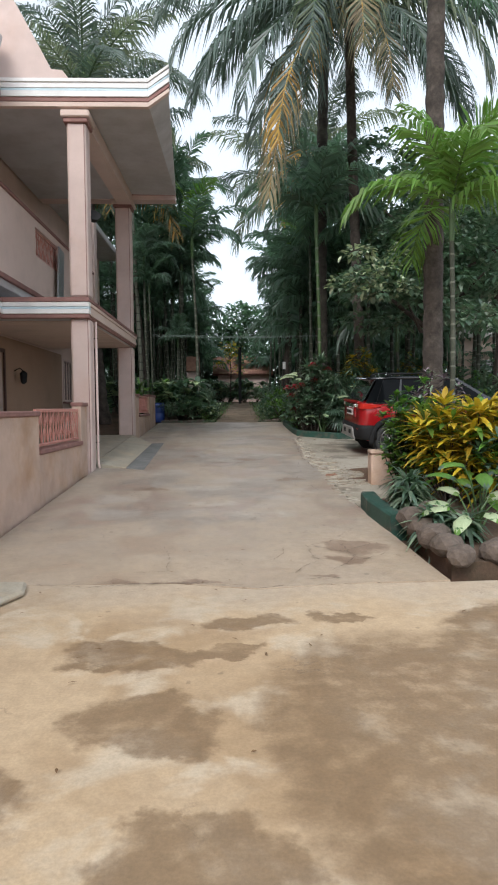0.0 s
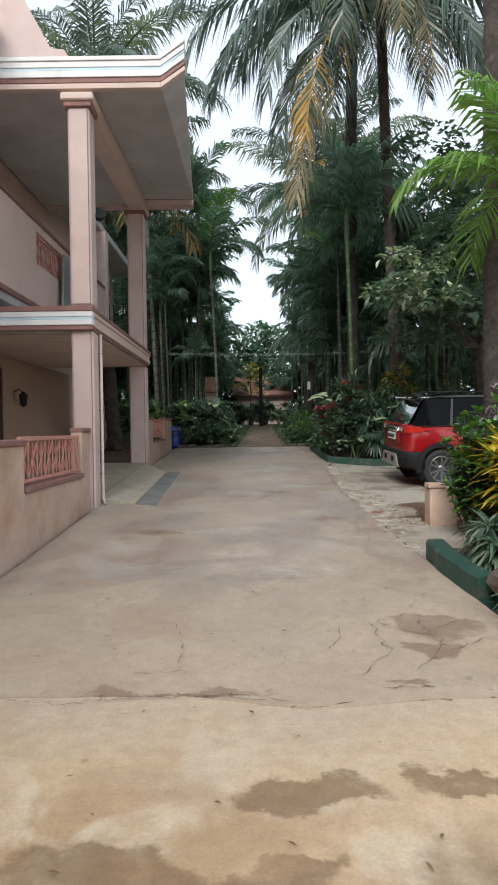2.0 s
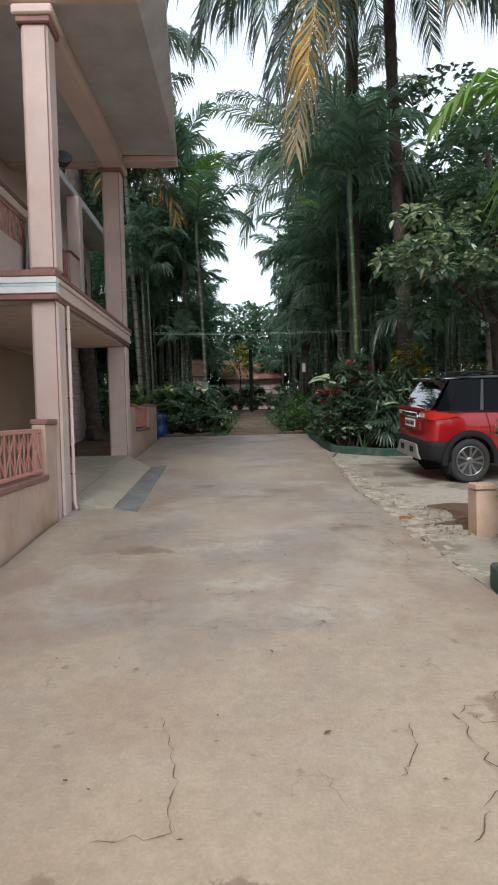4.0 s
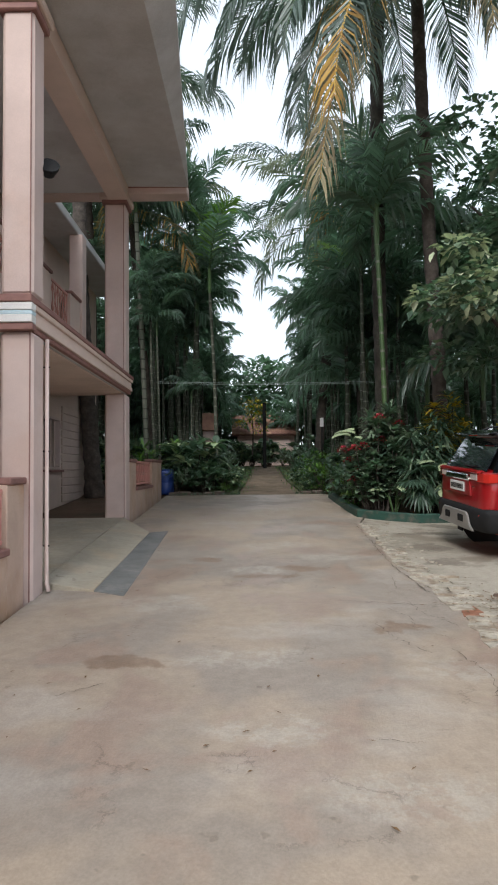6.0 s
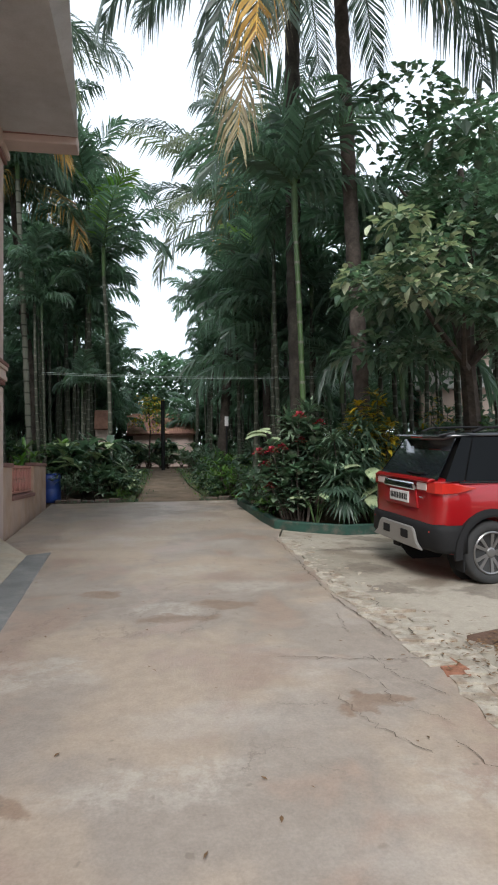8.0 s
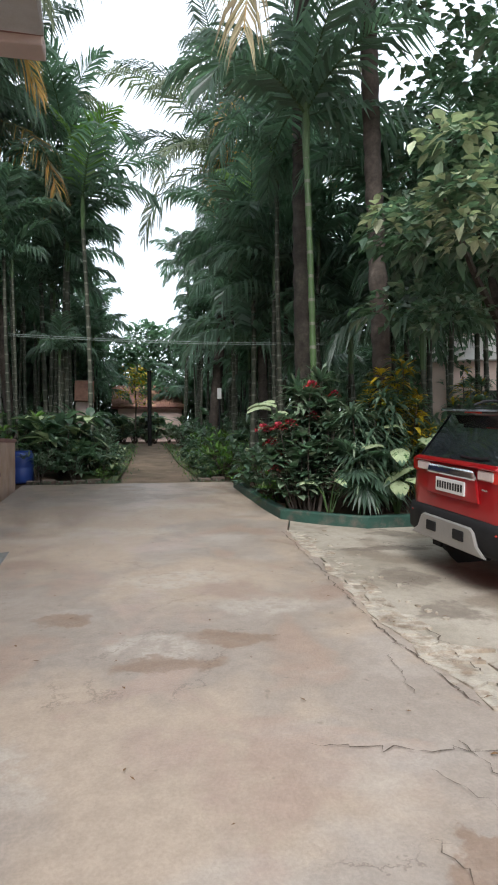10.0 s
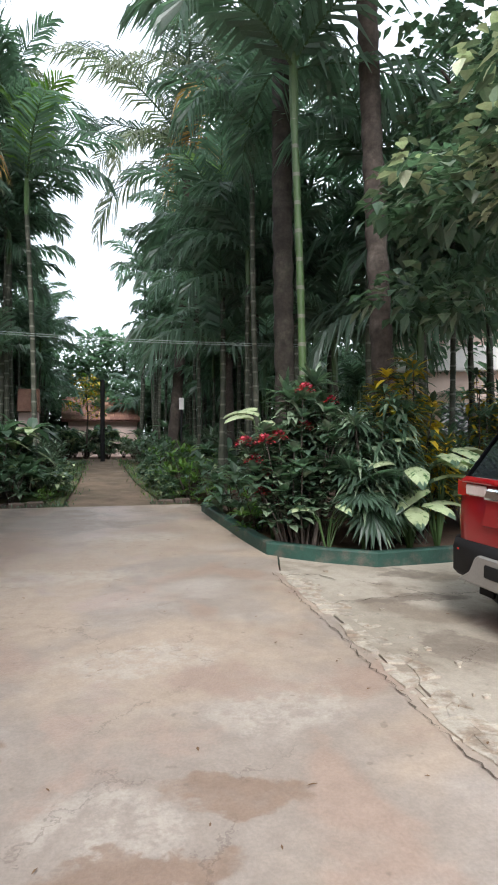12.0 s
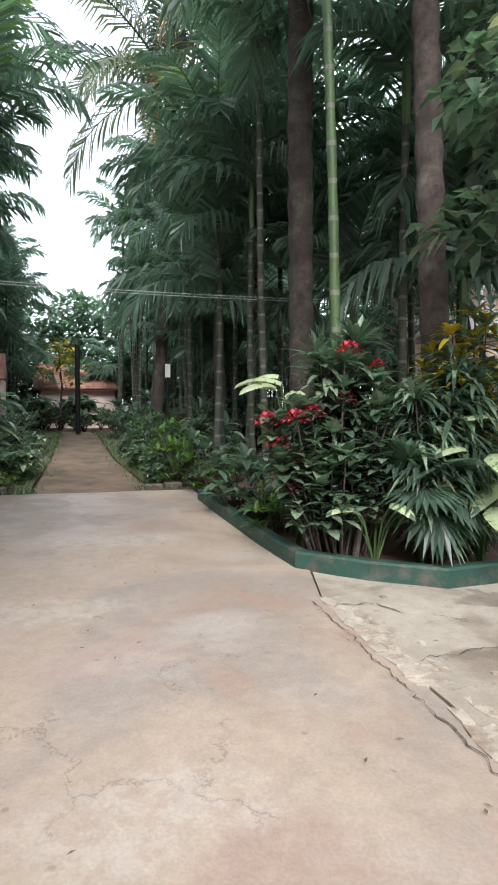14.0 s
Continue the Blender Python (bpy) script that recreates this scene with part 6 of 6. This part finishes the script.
def crack(pts, w, seed, jit=0.05, lift=0.010):
    """A dark, ragged crack in the paving."""
    r = random.Random(seed)
    s = Soup()
    path = []
    for (x0, y0), (x1, y1) in zip(pts, pts[1:]):
        m = max(2, int(math.hypot(x1 - x0, y1 - y0) / 0.04))
        for i in range(m):
            t = i / m
            path.append((x0 + (x1 - x0) * t + r.gauss(0, jit * 0.28), y0 + (y1 - y0) * t + r.gauss(0, jit * 0.28)))
    path.append(pts[-1])
    rows = []
    for i, (x, y) in enumerate(path):
        a, c = path[max(0, i - 1)], path[min(len(path) - 1, i + 1)]
        dx, dy = c[0] - a[0], c[1] - a[1]
        L = math.hypot(dx, dy) or 1
        ww = 0.30 * w * r.uniform(0.1, 1.9) * (0.15 if i in (0, len(path) - 1) else 1)
        z = gz(y) + lift
        rows.append((Vector((x - dy / L * ww, y + dx / L * ww, z)), Vector((x + dy / L * ww, y - dx / L * ww, z))))
    s.strip(rows, 0)
    return s


CRACKM = mat("crack_dirt", (0.10, 0.075, 0.055), 0.95, var=0.3, scale=20, bump=0.3)
CK = [([(0.15, 5.14), (0.9, 5.24), (1.8, 5.28)], 0.012), ([(-1.7, 5.30), (-1.22, 5.19), (-0.6, 5.32), (0.1, 5.2)], 0.006), ([(-1.2, 5.22), (-0.71, 5.27), (-0.17, 5.29)], 0.008), ([(0.5, 5.5), (0.8, 5.9), (0.75, 6.4), (1.2, 6.7)], 0.006), ([(0.9, 5.6), (1.2, 6.0), (1.1, 6.5)], 0.006),
      ([(1.2, 5.9), (1.5, 6.1), (1.65, 6.0)], 0.006), ([(0.75, 6.4), (1.1, 6.2), (1.5, 6.5)], 0.006), ([(0.65, 5.36), (0.95, 5.35)], 0.016), ([(0.35, 5.9), (0.5, 6.15), (0.52, 6.35)], 0.005), ([(-0.73, 6.46), (-0.62, 6.1), (-0.61, 5.62), (-0.9, 5.6)], 0.005),
      ([(0.48, 11.19), (0.99, 11.04), (1.6, 10.95)], 0.009), ([(0.73, 10.49), (0.85, 10.0), (1.02, 9.67)], 0.006), ([(1.2, 8.9), (1.3, 9.3), (1.2, 9.8)], 0.006), ([(1.50, 11.4), (1.42, 12.8), (1.5, 14.5), (1.55, 16.2)], 0.013), ([(1.78, 12.6), (1.74, 11.6), (1.62, 10.4), (1.62, 9.2)], 0.012),
      ([(1.65, 16.1), (2.0, 16.05), (2.1, 15.8)], 0.016), ([(1.75, 15.1), (2.3, 15.15), (3.2, 15.1)], 0.012), ([(0.3, 8.4), (0.6, 8.35)], 0.005), ([(-1.6, 9.0), (-1.3, 9.2)], 0.008), ([(1.2, 11.6), (1.30, 12.2)], 0.006), ([(0.95, 10.9), (1.1, 10.6), (1.05, 10.3), (1.3, 10.0)], 0.005),
      ([(1.2, 11.1), (1.25, 10.7), (1.45, 10.3)], 0.006), ([(0.1, 5.75), (0.0, 6.0)], 0.004)]
for i, (p, w_) in enumerate(CK):
    ob = new("crack", crack(p, w_, 200 + i, lift=(0.014 if max(q[0] for q in p) < 1.7 else 0.006)).mesh("crack", [CRACKM]))
    tagged(ob, "dark ragged crack in the concrete", "crack", "cracks in the paving", "structure")
# litter: dry leaves scattered on the paving
s = Soup()
rl = random.Random(95)
for k in range(260):
    x, y = rl.uniform(-2.3, 2.6), rl.uniform(0.5, 21)
    a = rl.uniform(0, 6.28)
    blade(s, Vector((x, y, gz(y) + 0.016)), Vector((math.cos(a), math.sin(a), 0.1)), rl.uniform(0.02, 0.06), rl.uniform(0.008, 0.02), 0.1, 0, n=2)
tagged(new("leaf_litter", s.mesh("litter", [mat("dry_leaf", (0.16, 0.09, 0.04), 0.9, var=0.3)])), "scattered dry leaf fragments on the paving", "litter", kind="stuff")

# wall lamp by the door
wl = thing("wall_lamp", "dark iron lantern on the veranda wall", "lamp", pose(XW + 0.03, 14.4, 2.3))
part("bracket", tube([(0, 0, 0.1), (0.12, 0, 0.16), (0.2, 0, 0.08)], 0.012, 6), PLASTIC, wl)
part("lantern", lathe([(0.03, -0.2), (0.07, -0.16), (0.09, 0.04), (0.02, 0.1)], 8), PLASTIC, wl).matrix_basis = pose(0.2, 0, 0)

# litter patch between the planter post and the drive
tagged(sheet("soil_patch", [(1.82, 9.5), (2.06, 9.5), (2.1, 10.1), (2.7, 10.2), (3.1, 11.3), (2.5, 11.5), (2.15, 11.4), (1.95, 11.0), (1.84, 10.3)], SOIL, -0.006, 0.05, "dark soil and leaf litter lying on the apron", step=0.2, rough=0.012), "", "soil")
s = Soup()
rl = random.Random(96)
for k in range(420):
    x, y = rl.gauss(2.25, 0.28), rl.gauss(10.6, 0.45)
    a = rl.uniform(0, 6.28)
    blade(s, Vector((x, y, gz(y) + 0.02)), Vector((math.cos(a), math.sin(a), 0.2)), rl.uniform(0.03, 0.09), rl.uniform(0.01, 0.03), 0.2, 0, n=2)
tagged(new("leaf_litter", s.mesh("litter_heap", [bpy.data.materials["dry_leaf"]])), "brown leaf litter heaped beside the drive", "litter", kind="stuff")
# board leaning on the balcony parapet
bd = thing("board", "weathered grey board leaning on the balcony parapet", "board", pose(-3.99, 14.9, 4.02, -8, 0, 0))
part("plank", box(-0.02, 0.02, -0.22, 0.22, 0.0, 1.25, 0.006), GREYMETAL, bd)

# grass along the path edges and at the end of the drive
s = Soup()
rgx = random.Random(97)
for k in range(1200):
    y = rgx.uniform(21.6, 34)
    t = (y - 21.5) / 12.5
    x = rgx.choice((-0.62 + 0.5 * t + rgx.gauss(-0.12, 0.16), 0.97 + rgx.gauss(0.16, 0.16)))
    a = rgx.uniform(0, 6.28)
    blade(s, Vector((x, y, gz(y) - 0.01)), Vector((0.5 * math.cos(a), 0.5 * math.sin(a), 1.0)), rgx.uniform(0.06, 0.2), 0.018, 0.35, rgx.choice((0, 0, 1)), n=2)
for k in range(500):
    x, y = rgx.uniform(-2.4, 1.8), rgx.gauss(21.62, 0.07)
    if -0.55 < x < 0.85:
        continue
    a = rgx.uniform(0, 6.28)
    blade(s, Vector((x, y, gz(y) - 0.01)), Vector((0.5 * math.cos(a), 0.5 * math.sin(a), 1.0)), rgx.uniform(0.06, 0.18), 0.018, 0.35, 0, n=2)
tagged(new("grass", s.mesh("grass", [LEAF, LEAF_L])), "short grass fringing the garden path", "grass", kind="stuff")
# small white marker board by the path
mk = thing("marker_post", "thin post with a small white board", "sign", pose(2.15, 26.0, gz(26) - 0.05))
part("post", tube([(0, 0, 0), (0, 0, 2.15)], 0.025, 8), PLASTIC, mk)
part("board", box(-0.06, 0.06, -0.035, -0.026, 1.85, 2.15, 0.004), WHITE, mk)

# drain pipe on the front column
dp = thing("drain_pipe", "thin pink painted drain pipe on the column", "pipe", pose(-2.50, 11.60, 0))
part("pipe", tube([(0.02, 0.03, 3.1), (0.02, 0.03, 0.62), (0.035, 0.0, 0.5), (0.06, -0.03, 0.43)], 0.022, 8), PINK, dp, smooth=True)
for z in (0.9, 1.9, 2.8):
    part("clip", tube([(-0.02, 0.03, z), (0.048, 0.03, z)], 0.01, 6), PLASTIC, dp)
